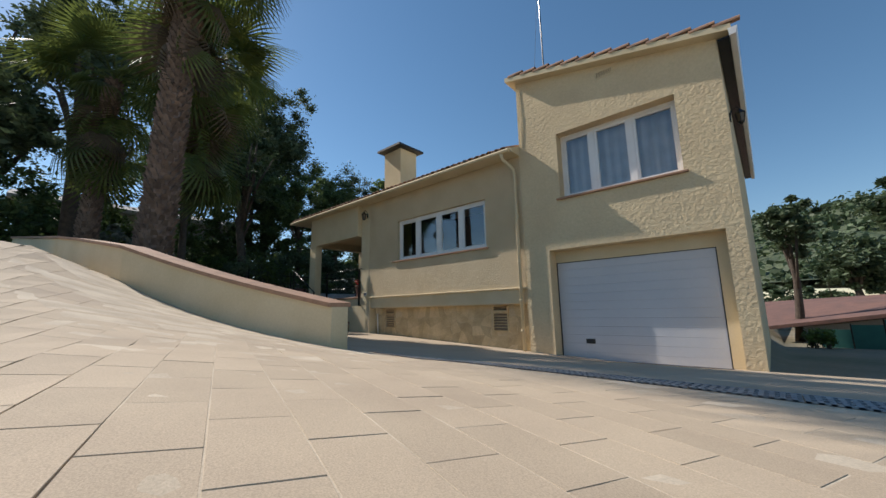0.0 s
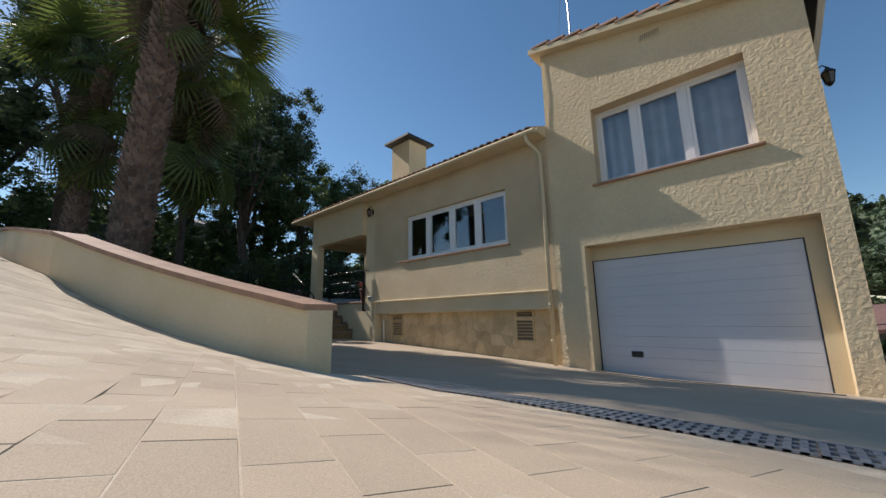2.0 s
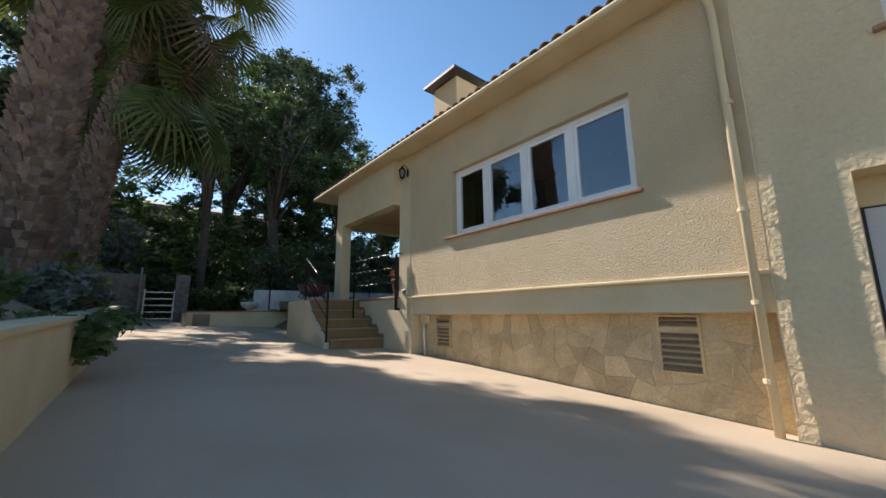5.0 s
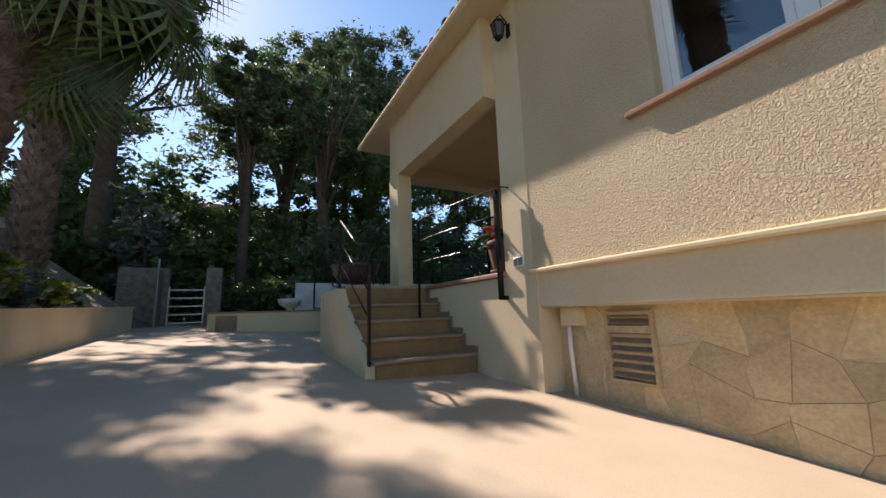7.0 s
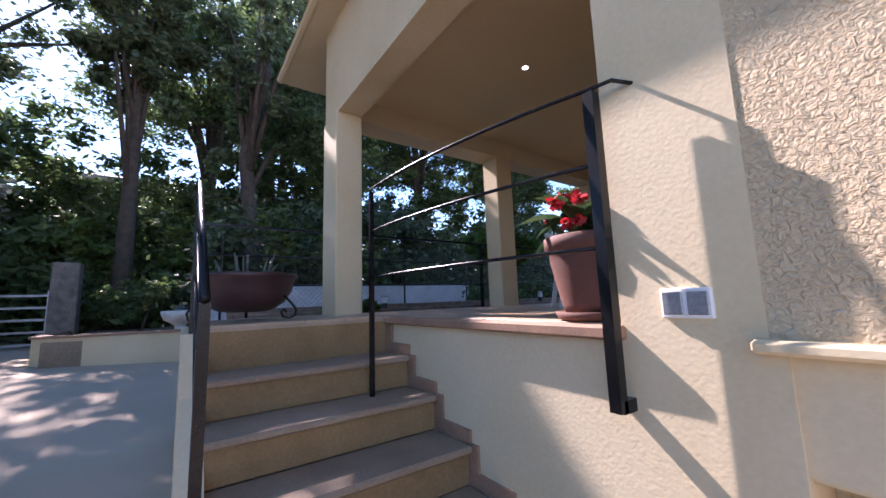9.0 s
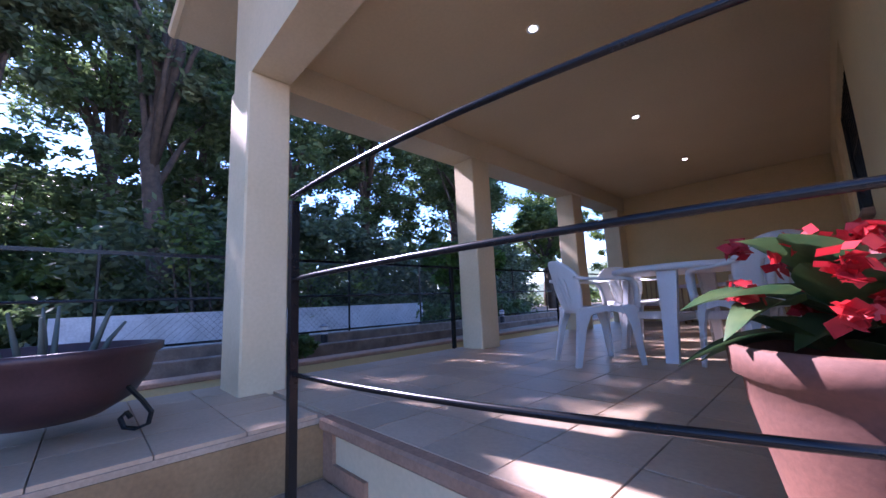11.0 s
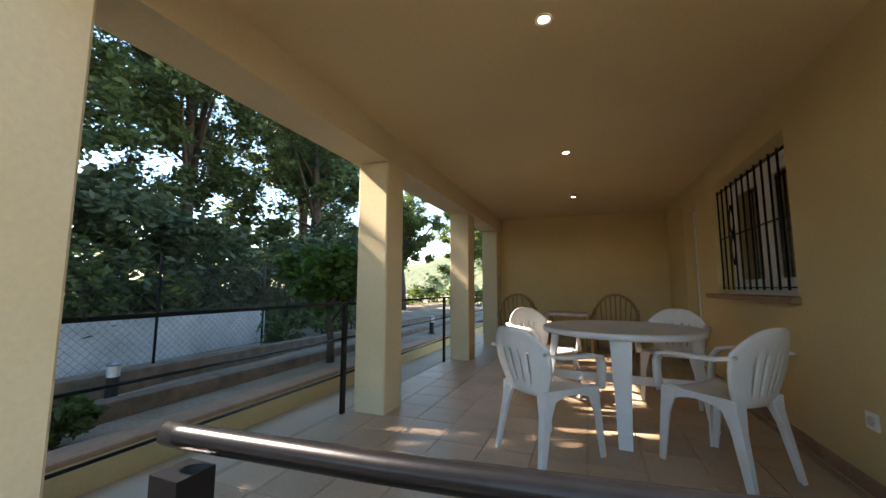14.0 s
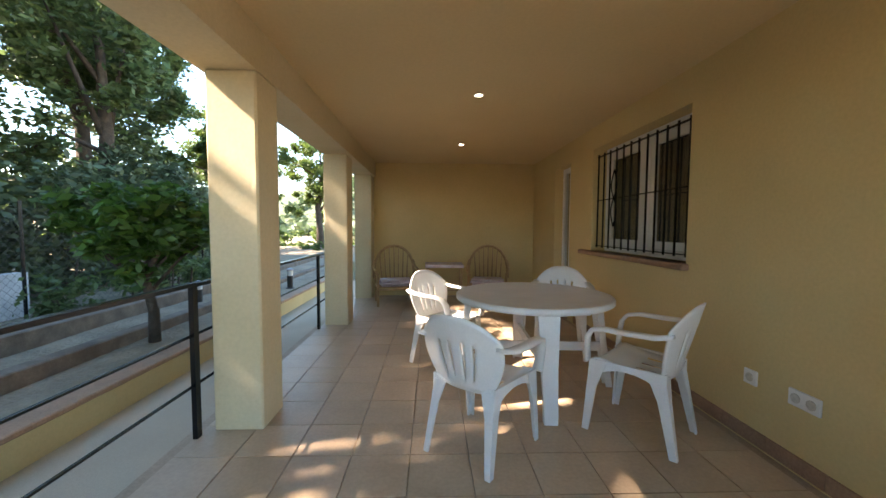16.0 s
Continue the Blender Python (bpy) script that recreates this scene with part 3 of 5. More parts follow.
RL, RR = Vector((-11.765, 7.467, 0)), Vector((-10.09, 7.755, 0))
bent = lambda za, zb, n=10: [(RL.x + (RR.x - RL.x) * k / n, RL.y + (RR.y - RL.y) * (k / n) ** 2.0, za + (zb - za) * k / n) for k in range(n + 1)]
at_z = lambda p, z: (p.x, p.y, z)
bar_thing("railing", "dark iron porch railing with three round bars", [
    ("post", [at_z(RL, 0.62), at_z(RL, 2.118)], (0.03, 0.03)),
    ("post", [at_z(RR, 0.83), at_z(RR, 2.17)], (0.05, 0.05)),
    ("handrail", [(-11.785, 7.467, 2.142)] + bent(2.142, 2.19) + [(-10.0, 7.775, 2.192), (-9.94, FY + 0.02, 2.175)], 0.0092),
    ("bar", bent(1.815, 1.845), 0.009),
    ("bar", bent(1.47, 1.485), 0.009),
    ("bracket", [at_z(RR, 0.85), (RR.x, FY + 0.02, 0.85)], (0.05, 0.05)),
])
bar_thing("railing", "dark iron stair railing with a sloping handrail", [
    ("post", [(-10.9, 6.40, -0.05), (-10.9, 6.40, 1.31)], (0.04, 0.04)),
    ("post", [(-12.4, 6.40, 0.9), (-12.4, 6.40, 2.2)], (0.04, 0.04)),
    ("handrail", [(-10.87, 6.40, 1.32), (-12.41, 6.40, 2.21)], 0.018),
    ("bar", [(-10.9, 6.40, 0.98), (-12.4, 6.40, 1.86)], 0.010),
    ("bar", [(-10.9, 6.40, 0.66), (-12.4, 6.40, 1.52)], 0.010),
])
WX = -13.52
for y0, y1 in ((6.5, 10.07), (10.07, 12.53), (12.53, 14.9)):
    bar_thing("railing", "dark iron garden railing along the terrace edge", [
        ("post", [(WX, y1, PF - 0.02), (WX, y1, 2.11)], (0.045, 0.03)),
        ("handrail", [(WX, y0, 2.115), (WX, y1, 2.12)], (0.045, 0.022)),
        ("bar", [(WX, y0, 1.81), (WX, y1, 1.81)], 0.009),
        ("bar", [(WX, y0, 1.50), (WX, y1, 1.50)], 0.009),
    ], "terrace railings")

# ---- garden beside the porch ----
low_wall = structure(boxes("wall_garden_low", M["yellow"], (-15.13, 6.9, 0.2, -14.93, 20, 1.02)), "low yellow garden wall", "wall")
lc = boxes("coping", M["coping"], (-15.18, 6.86, 1.02, -14.90, 20, 1.07), bev=0.01, parent=low_wall)
structure(boxes("pavement_terrace", M["court"], (-14.94, 6.9, 0.3, -13.61, 20, 0.77)), "grey concrete path below the terrace edge", "pavement")
structure(sheet("ground", span(-30, -15.12, 16), span(7.0, 40, 26), lambda x, y: 0.96 + 0.05 * noise.noise((x, y, 0)) + 0.012 * (y - 8), M["soil"]),
          "bare brown garden soil", "ground")
for x in (-15.9, -16.9):
    k = structure(boxes("trim_kerb", M["kerb"], (x - 0.09, 7.0, 0.9, x + 0.09, 24, 1.16 if x > -16 else 1.24), bev=0.012), "weathered brick garden edging", "kerb")
structure(boxes("wall_garden_white", M["whitewall"], (-18.7, 6.5, 0.8, -18.5, 13.85, 1.73)), "whitewashed boundary wall", "wall")


# ---- trees ----
def leaves(rng, centres, radii, per, size, aspect=2.2, flat=0.5):
    """Many small leaf quads gathered in clumps."""
    c = np.repeat(np.asarray(centres, float), per, axis=0)
    rad = np.repeat(np.asarray(radii, float), per)
    n_ = len(c)
    d = rng.normal(size=(n_, 3))
    d /= np.linalg.norm(d, axis=1)[:, None]
    d[:, 2] *= 0.75
    p = c + d * (rad * rng.uniform(0.0, 1.0, n_) ** 0.8 * rng.choice([1.0, 1.0, 1.6], n_))[:, None]
    u = rng.normal(size=(n_, 3))
    u[:, 2] *= flat
    u /= np.linalg.norm(u, axis=1)[:, None]
    w = np.cross(u, rng.normal(size=(n_, 3)))
    w /= np.linalg.norm(w, axis=1)[:, None]
    s = size * rng.uniform(0.6, 1.4, n_)[:, None]
    u, w = u * s * aspect / 2, w * s / 2
    verts = np.stack([p - u, p + w, p + u, p - w], axis=1).reshape(-1, 3)
    faces = np.arange(n_ * 4).reshape(-1, 4)
    return verts, faces


def fast_mesh(name, verts, faces, m, parent, label=""):
    me = bpy.data.meshes.new(name)
    nv, nf, k = len(verts), len(faces), faces.shape[1]
    me.vertices.add(nv), me.loops.add(nf * k), me.polygons.add(nf)
    me.vertices.foreach_set("co", verts.astype(np.float32).ravel())
    me.loops.foreach_set("vertex_index", faces.astype(np.int32).ravel())
    me.polygons.foreach_set("loop_start", np.arange(0, nf * k, k, dtype=np.int32))
    me.update(calc_edges=True)
    me.materials.append(m)
    ob = new(name, me)
    ob.parent = parent
    if label:
        ob["label"] = label
    return ob


def tree(label, at, height, spread, trunk_r, base=0.35, clumps=70, per=110, size=0.16, leaf="leaf", seed=1, lean=(0, 0), limbs=7,
         category="tree", name="tree", shape=1.0, crown_h=None, group=""):
    rng = np.random.default_rng(seed)
    t = thing(name, label, category, at, 0, group)
    bm = bmesh.new()
    top = Vector((lean[0], lean[1], height * 0.8))
    mid = Vector((lean[0] * 0.35 + 0.2 * rng.normal(), lean[1] * 0.35 + 0.2 * rng.normal(), height * 0.4))
    path = [Vector((0, 0, -0.2)), mid * 0.5 + Vector((0.05, 0, 0)), mid, (mid + top) / 2 + Vector((0.15 * rng.normal(), 0.15 * rng.normal(), 0)), top]
    tube(bm, path, [trunk_r * 1.25, trunk_r, trunk_r * 0.8, trunk_r * 0.5, trunk_r * 0.15], 9)
    part("trunk", bm, M["bark"], t, smooth=True)
    cz0 = height * base
    ch_ = (crown_h or height * (1 - base)) / 2
    mid_c = Vector((lean[0] * 0.8, lean[1] * 0.8, cz0 + ch_))
    cs, rs = [], []
    while len(cs) < clumps:
        d = rng.normal(size=3)
        d /= np.linalg.norm(d)
        r_ = rng.uniform(0.15, 1.0) ** 0.5
        wob = 0.75 + 0.35 * noise.noise(Vector((d[0] * 1.7 + seed, d[1] * 1.7, d[2] * 1.7))) * 1.6
        p = np.array(mid_c) + d * r_ * wob * np.array((spread, spread, ch_))
        cs.append(p)
        rs.append(rng.uniform(0.08, 0.19) * spread * shape)
    bm = bmesh.new()
    for i in range(limbs):
        c = Vector(cs[i * 3 % len(cs)])
        a_ = path[2].lerp(path[3], rng.uniform(0, 1)) if i % 2 else path[1].lerp(path[2], rng.uniform(0.5, 1))
        m_ = a_.lerp(c, 0.5) + Vector((0, 0, 0.08 * height * rng.uniform(-0.3, 1)))
        tube(bm, [a_, m_, c], [trunk_r * 0.42, trunk_r * 0.26, trunk_r * 0.08], 6)
    part("branchwork", bm, M["bark"], t, smooth=True)
    v_, f_ = leaves(rng, cs, rs, per, size)
    fast_mesh("crown", v_, f_, M[leaf], t)
    return t


def hedge(label, x0, x1, y0, y1, z0, z1, n_, size, leaf, seed, name="hedge", category="hedge"):
    rng = np.random.default_rng(seed)
    t = thing(name, label, category, ((x0 + x1) / 2, (y0 + y1) / 2, z0))
    k = max(int(n_ / 90), 6)
    cs = np.stack([rng.uniform(x0, x1, k) - (x0 + x1) / 2, rng.uniform(y0, y1, k) - (y0 + y1) / 2, rng.uniform(0, 1, k) ** 0.8 * (z1 - z0)], 1)
    cs[:, 2] *= 0.8 + 0.25 * np.sin(cs[:, 0] * 1.3 + seed) * np.cos(cs[:, 1] * 0.9 + seed)
    v_, f_ = leaves(rng, cs, rng.uniform(0.35, 0.7, k) * min(1.0, (z1 - z0) * 0.5), 90, size)
    fast_mesh("foliage", v_, f_, M[leaf], t)
    bm = bmesh.new()
    for i in range(0, k, max(k // 14, 1)):
        c = cs[i]
        tube(bm, [(c[0] * 0.9, c[1] * 0.9, -0.1), (c[0], c[1], max(c[2], 0.1))], [0.035, 0.012], 5)
    tagged(part("stem", bm, M["bark"], t), kind="stuff")
    return t


# fan palms
def frond_mesh(length, droop, dead):
    bm = bmesh.new()
    pts = [Vector((length * s, 0, 0.25 * length * s - droop * length * s * s)) for s in (0, 0.3, 0.6)]
    tube(bm, pts, [0.03, 0.022, 0.014], 4)
    c = pts[-1]
    nb = 22
    for i in range(nb):
        a_ = radians(-95 + 190 * i / (nb - 1))
        L = length * 0.62 * (0.75 + 0.25 * math.cos(a_))
        d = Vector((math.cos(a_), math.sin(a_), 0))
        s_ = Vector((-d.y, d.x, 0)) * 0.035
        m_ = c + d * L * 0.55 + Vector((0, 0, 0.02 - droop * L * 0.35))
        e = c + d * L * 0.95 + Vector((0, 0, -droop * L * (1.1 if not dead else 1.4)))
        q = [bm.verts.new(p) for p in (c - s_ * 0.3, m_ - s_, e, m_ + s_, c + s_ * 0.3)]
        bm.faces.new(q)
    me = bpy.data.meshes.new("frond")
    bm.to_mesh(me), bm.free()
    me.materials.append(M["deadpalm" if dead else "palm"])
    return me


FRONDS = [frond_mesh(2.5, d, False) for d in (0.3, 0.6)] + [frond_mesh(1.9, 0.7, True)]


def palm(at, trunk_h, r, seed, lean=(0, 0), live=34, dry=26):
    rng = random.Random(seed)
    t = thing("palm_tree", "tall fan palm with a shaggy skirt of dry fronds", "palm tree", at, 0, "fan palms")
    bm = bmesh.new()
    pts = [Vector((lean[0] * s * s, lean[1] * s * s, trunk_h * s)) for s in span(0, 1, 8)]
    tube(bm, [Vector((0, 0, -0.4))] + pts, [r * 1.15] + [r * (1.05 - 0.25 * i / 8) for i in range(9)], 14)
    part("trunk", bm, M["palmbark"], t, smooth=True)
    # old leaf bases round the trunk, too many to pick apart
    v_, f_ = [], []
    rows = int(trunk_h / 0.13)
    for k in range(rows):
        s = k / rows
        c = Vector((lean[0] * s * s, lean[1] * s * s, trunk_h * s))
        rr = r * (1.05 - 0.25 * s)
        for i in range(11):
            a_ = 2 * math.pi * (i + 0.5 * (k % 2)) / 11 + rng.uniform(-0.1, 0.1)
            o = Vector((math.cos(a_), math.sin(a_), 0))
            sd = Vector((-o.y, o.x, 0)) * rr * rng.uniform(0.2, 0.3)
            h = rng.uniform(0.12, 0.2)
            b0 = len(v_)
            base = c + o * rr * 0.93
            tip = c + o * (rr + rng.uniform(0.05, 0.11)) + Vector((0, 0, h))
            v_ += [base - sd, base + sd, tip + sd * 0.65, tip - sd * 0.65, base + Vector((0, 0, h * 1.05)) + sd * 0.6, base + Vector((0, 0, h * 1.05)) - sd * 0.6]
            f_ += [(b0, b0 + 1, b0 + 2, b0 + 3), (b0 + 3, b0 + 2, b0 + 4, b0 + 5), (b0, b0 + 3, b0 + 5), (b0 + 1, b0 + 4, b0 + 2)]
    ob = raw("leaf_base", v_, f_, M["palmbark"], t, "rough old leaf bases")
    tagged(ob, kind="stuff")
    topc = pts[-1]
    for i in range(live + dry):
        dead = i >= live
        me = FRONDS[2 if dead and rng.random() < 0.4 else i % 2]
        o = new("frond", me)
        o.parent = t
        el = rng.uniform(-95, -45) if dead else rng.uniform(-35, 75)
        q = pose(*(topc + Vector((0, 0, rng.uniform(-2.6, 0.0) if dead else rng.uniform(-0.15, 0.35)))), 0, 0, rng.uniform(0, 360)) @ pose(0, 0, 0, rng.uniform(-25, 25), -el, 0)
        o.matrix_basis = q @ Matrix.Scale(rng.uniform(0.8, 1.15), 4)
    return t


palm((-10.2, 1.6, 0.85), 10.6, 0.34, 3, (-0.3, 0.4), live=46, dry=20)
palm((-13.2, 1.85, 0.9), 8.3, 0.29, 5, (0.15, 1.3), live=58, dry=54)
palm((-17.8, 0.9, 1.0), 9.0, 0.30, 9, (0.2, 0.2), live=52, dry=40)

tree("large dark evergreen oak with a broad open crown", (-31.5, 6.6, 0.8), 19.2, 6.8, 0.36, 0.33, 210, 230, 0.115, "leaf", 11, (0.6, 1.2), 16)
tree("tall dark pine with a dense crown", (-29.5, 12.0, 0.8), 20.5, 4.6, 0.36, 0.28, 190, 220, 0.11, "pine", 12, (0.5, 0.5), 12)
tree("tall dark pine with a dense crown", (-37.5, 11.6, 0.8), 27.0, 4.8, 0.4, 0.38, 200, 200, 0.15, "pine", 13, (0.3, 0), 9)
tree("small grey-green oak behind the house", (-24, 21, 0.6), 13.0, 3.0, 0.25, 0.4, 110, 120, 0.16, "leaf", 14)
tree("dark spreading pine by the street", (-22.8, 0.75, 1.0), 17.0, 3.4, 0.34, 0.56, 110, 200, 0.10, "pine", 15, (0, 0), 12)
tree("dark spreading pine by the street", (-20.5, -4.2, 1.8), 10.5, 3.6, 0.30, 0.25, 150, 130, 0.16, "pine", 16, (0, 0.5), 12)
tree("dark spreading pine by the street", (-30, -2.5, 1.5), 19, 6.0, 0.40, 0.25, 85, 200, 0.14, "pine", 17, (0, 0), 12)
tree("slender dark pine at the garden corner", (-22.0, 8.4, 0.8), 13.5, 2.3, 0.25, 0.25, 38, 170, 0.10, "pine", 26, (0, 0), 12)
tree("slender dark pine by the street gate", (-22.2, 5.0, 0.7), 11.5, 1.7, 0.2, 0.5, 100, 180, 0.10, "pine", 29, (0, 0), 10)
hedge("dark belt of shrubs along the street", -27, -23.5, -9, 2.5, 1.0, 7.0, 22000, 0.14, "leaf", 27, "shrub_belt", "shrubs")
hedge("dark shrubs behind the garden gate", -23.5, -21.6, 2.2, 4.8, 0.6, 2.6, 5000, 0.09, "leaf", 28, "shrub", "shrub")
hedge("dense dark woodland edge of evergreen shrubs", -34, -28, -8, 34, 0.8, 7.5, 30000, 0.2, "leaf", 25, "shrub_belt", "shrubs")
tree("bushy light-green young tree", (-23.0, 6.6, 0.6), 3.6, 1.3, 0.06, 0.35, 40, 80, 0.12, "bright", 18)
tree("bushy light-green young tree", (-22.8, 4.0, 0.6), 3.4, 1.2, 0.06, 0.35, 36, 80, 0.12, "bright", 19)
tree("young conifer with grey-green tiers", (-21.6, 2.0, 0.8), 4.6, 1.1, 0.07, 0.08, 44, 90, 0.10, "sage", 20, shape=1.3)
hedge("dark clipped hedge beyond the courtyard", -23, -21.3, 5.2, 17, 0.5, 2.7, 9000, 0.13, "leaf", 21)
hedge("dark overgrown hedge beside the street gate", -24, -22, -2, 3.2, 0.8, 4.0, 7000, 0.15, "leaf", 22)
# garden side
for i, (x, y, h, s, lf) in enumerate(((-21.5, 11.0, 10, 2.8, "leaf"), (-22.5, 14.5, 11, 3.2, "leaf"), (-21.0, 18.0, 10, 3.0, "leaf"), (-24, 22, 12, 4, "pine"), (-20.5, 24.5, 7, 2.4, "bright"),
                                      (-19, 31, 8, 2.6, "bright"), (-26, 17, 13, 4, "pine"), (-25, 9.5, 12, 3, "leaf"), (-23, 28, 9, 3, "bright"))):
    tree("dense garden evergreen with a tall uneven crown", (x, y, 0.9), h, s, 0.2, 0.24, 95, 200, 0.085, lf, 30 + i)
hedge("dark cypress hedge behind the white wall", -20.6, -19.2, 6.8, 21, 0.9, 4.6, 30000, 0.085, "pine", 40)
hedge("dense dark evergreen screen behind the garden", -25, -22.5, 8, 27, 0.9, 6.4, 32000, 0.11, "leaf", 45, "shrub_belt", "shrubs")
hedge("dark evergreen screen behind the garden gate", -27, -25, 1.5, 9, 0.7, 5.6, 15000, 0.10, "leaf", 46, "shrub_belt", "shrubs")
hedge("tall dark evergreen screen along the street", -28.6, -26.6, -5, 9, 0.9, 9.0, 30000, 0.115, "leaf", 47, "shrub_belt", "shrubs")
hedge("light green climbers growing through the hedge", -19.4, -18.9, 8, 13, 1.2, 3.6, 2600, 0.07, "bright", 43, "climber", "climber")
hedge("low dark green shrubs against the boundary", -18.2, -17.2, 13.0, 18, 1.0, 1.8, 5000, 0.05, "leaf", 41, "shrub", "shrub")
hedge("pale green meadow shrubs beyond the garden", -24, -15, 28, 36, 0.9, 2.4, 6000, 0.12, "bright", 44, "shrub", "shrub")
tree("round-headed orange tree with glossy leaves", (-15.6, 12.55, 0.98), 2.2, 0.92, 0.06, 0.36, 80, 200, 0.065, "orange", 42, name="orange_tree", shape=1.2)


# ---- fittings on the front of the house ----
def lantern(at, wall):
    """A wall lantern whose arm comes from the wall in the direction wall."""
    t = thing("wall_lantern", "dark iron wall lantern with smoked glass", "lantern", at, wall, "wall lanterns")
    bm = bmesh.new()
    lathe(bm, [(0.02, -0.17), (0.055, -0.13), (0.06, -0.12)], 6)
    part("finial", bm, M["iron"], t)
    bm = bmesh.new()
    lathe(bm, [(0.055, -0.12), (0.085, 0.05)], 6)
    part("glass", bm, M["amber"], t, "smoked glass body")
    for k in range(6):
        a = 2 * math.pi * k / 6
        bm = bmesh.new()
        tube(bm, [(0.057 * math.cos(a), 0.057 * math.sin(a), -0.12), (0.088 * math.cos(a), 0.088 * math.sin(a), 0.05)], 0.006, 4)
        part("rib", bm, M["iron"], t)
    bm = bmesh.new()
    lathe(bm, [(0.10, 0.05), (0.09, 0.07), (0.03, 0.14), (0.012, 0.17)], 6)
    part("hood", bm, M["iron"], t)
    bm = bmesh.new()
    tube(bm, [(0, 0, 0.16), (0, 0.05, 0.22), (0, 0.13, 0.16), (0, 0.16, 0.05)], 0.011, 6)
    part("arm", bm, M["iron"], t)
    bm = bmesh.new()
    box(bm, -0.035, 0.15, -0.06, 0.035, 0.172, 0.12)
    part("wall_plate", bm, M["iron"], t, bev=0.005)
    return t


lantern((-9.75, 7.68, 4.15), 0)
lantern((-13.67, 7.85, 3.95), -90)
lantern((1.29, 8.6, 4.3), 90)

# downpipe beside the garage block
dp = thing("downpipe", "cream painted round downpipe fixed to the wall", "downpipe", (-3.42, 7.76, -0.45))
bm = bmesh.new()
tube(bm, [(-0.12, -0.36, 5.05), (-0.10, -0.34, 4.90), (0.02, -0.02, 4.68), (0.03, 0, 4.5), (0.06, 0, 0.02)], 0.042, 10)
part("pipe", bm, M["plaster"], dp, smooth=True)
for z in (0.5, 1.25, 2.2, 3.4):
    bm = bmesh.new()
    lathe(bm, [(0.052, z), (0.052, z + 0.04)], 10, (0.045, 0, 0))
    part("clip", bm, M["plaster"], dp)
bm = bmesh.new()
tube(bm, [(0.17, 0.06, 4.5), (0.18, 0.06, 3.0), (0.17, 0.065, 1.0), (0.2, 0.06, 0.2)], 0.008, 5)
part("cable", bm, M["plaster"], dp, "thin cable beside the pipe")
cb = thing("wall_cable", "thin grey cable running down the garage block", "cable", (-3.16, 7.84, 4.8))
bm = bmesh.new()
tube(bm, [(0, 0, 0), (0.03, -0.005, 0.7), (0.0, -0.005, 1.3), (-0.02, -0.005, 1.75)], 0.009, 5)
part("wire", bm, M["plaster"], cb)

# antenna on the roof
an = thing("antenna", "thin grey television aerial mast on the roof", "antenna", (-3.0, 9.2, 6.4))
bm = bmesh.new()
tube(bm, [(0, 0, 0), (0, 0, 5.2)], 0.02, 6)
part("mast", bm, M["iron"], an)
bm = bmesh.new()
tube(bm, [(-0.1, 0, 4.6), (0.8, 0.1, 4.6)], 0.012, 5)
part("boom", bm, M["steel"], an)
for k in range(7):
    bm = bmesh.new()
    tube(bm, [(0.1 * k, -0.22, 4.6), (0.1 * k, 0.22, 4.6)], 0.007, 4)
    part("element", bm, M["steel"], an)
bm = bmesh.new()
tube(bm, [(0, 0, 4.4), (-1.5, 2.0, 0.4)], 0.005, 4)
part("stay_wire", bm, M["steel"], an)

# air brick high on the garage block
ab = thing("wall_vent", "small white perforated vent set in the wall", "vent", (-0.97, 7.845, 5.94))
bm = bmesh.new()
for b_ in ((-0.2, -0.012, -0.09, 0.2, 0.01, -0.06), (-0.2, -0.012, 0.06, 0.2, 0.01, 0.09), (-0.2, -0.012, -0.06, -0.17, 0.01, 0.06), (0.17, -0.012, -0.06, 0.2, 0.01, 0.06)):
    box(bm, *b_)
part("frame", bm, M["plaster"], ab)
for k in range(9):
    bm = bmesh.new()
    tube(bm, [(-0.17 + 0.038 * k, -0.004, -0.06), (-0.14 + 0.038 * k, -0.004, 0.06)], 0.01, flat=(0.012, 0.006))
    part("slat", bm, M["vent"], ab)


# basement louvres
def louvre(x0, x1, z0, z1):
    t = thing("louvre_vent", "brown metal louvre set in the flagstone wall", "vent", ((x0 + x1) / 2, 8.1, z0), 0, "basement louvres")
    w, h = (x1 - x0) / 2, z1 - z0
    bm = bmesh.new()
    for b_ in ((-w, -0.01, 0, -w + 0.03, 0.06, h), (w - 0.03, -0.01, 0, w, 0.06, h), (-w + 0.03, -0.01, h - 0.03, w - 0.03, 0.06, h),
               (-w + 0.03, -0.01, 0, w - 0.03, 0.06, 0.03), (-w + 0.03, -0.01, h * 0.70, w - 0.03, 0.06, h * 0.80)):
        box(bm, *b_)
    part("frame", bm, M["stone"], t)
    bm = bmesh.new()
    # near-black sheet paints the shade behind the slats
    box(bm, -w + 0.02, 0.045, 0.02, w - 0.02, 0.055, h - 0.02)
    part("backing", bm, M["dark"], t)
    zz = list(np.arange(0.05, h * 0.68, 0.075)) + list(np.arange(h * 0.82, h - 0.04, 0.06))
    for z in zz:
        bm = bmesh.new()
        rings(bm, [[(x, 0.0, z), (x, 0.04, z + 0.045), (x, 0.043, z + 0.05), (x, -0.004, z + 0.008)] for x in (-w + 0.03, w - 0.03)])
        part("slat", bm, M["vent"], t)


louvre(-4.47, -3.99, 0.0, 0.70)
louvre(-8.97, -8.5, 0.03, 0.66)

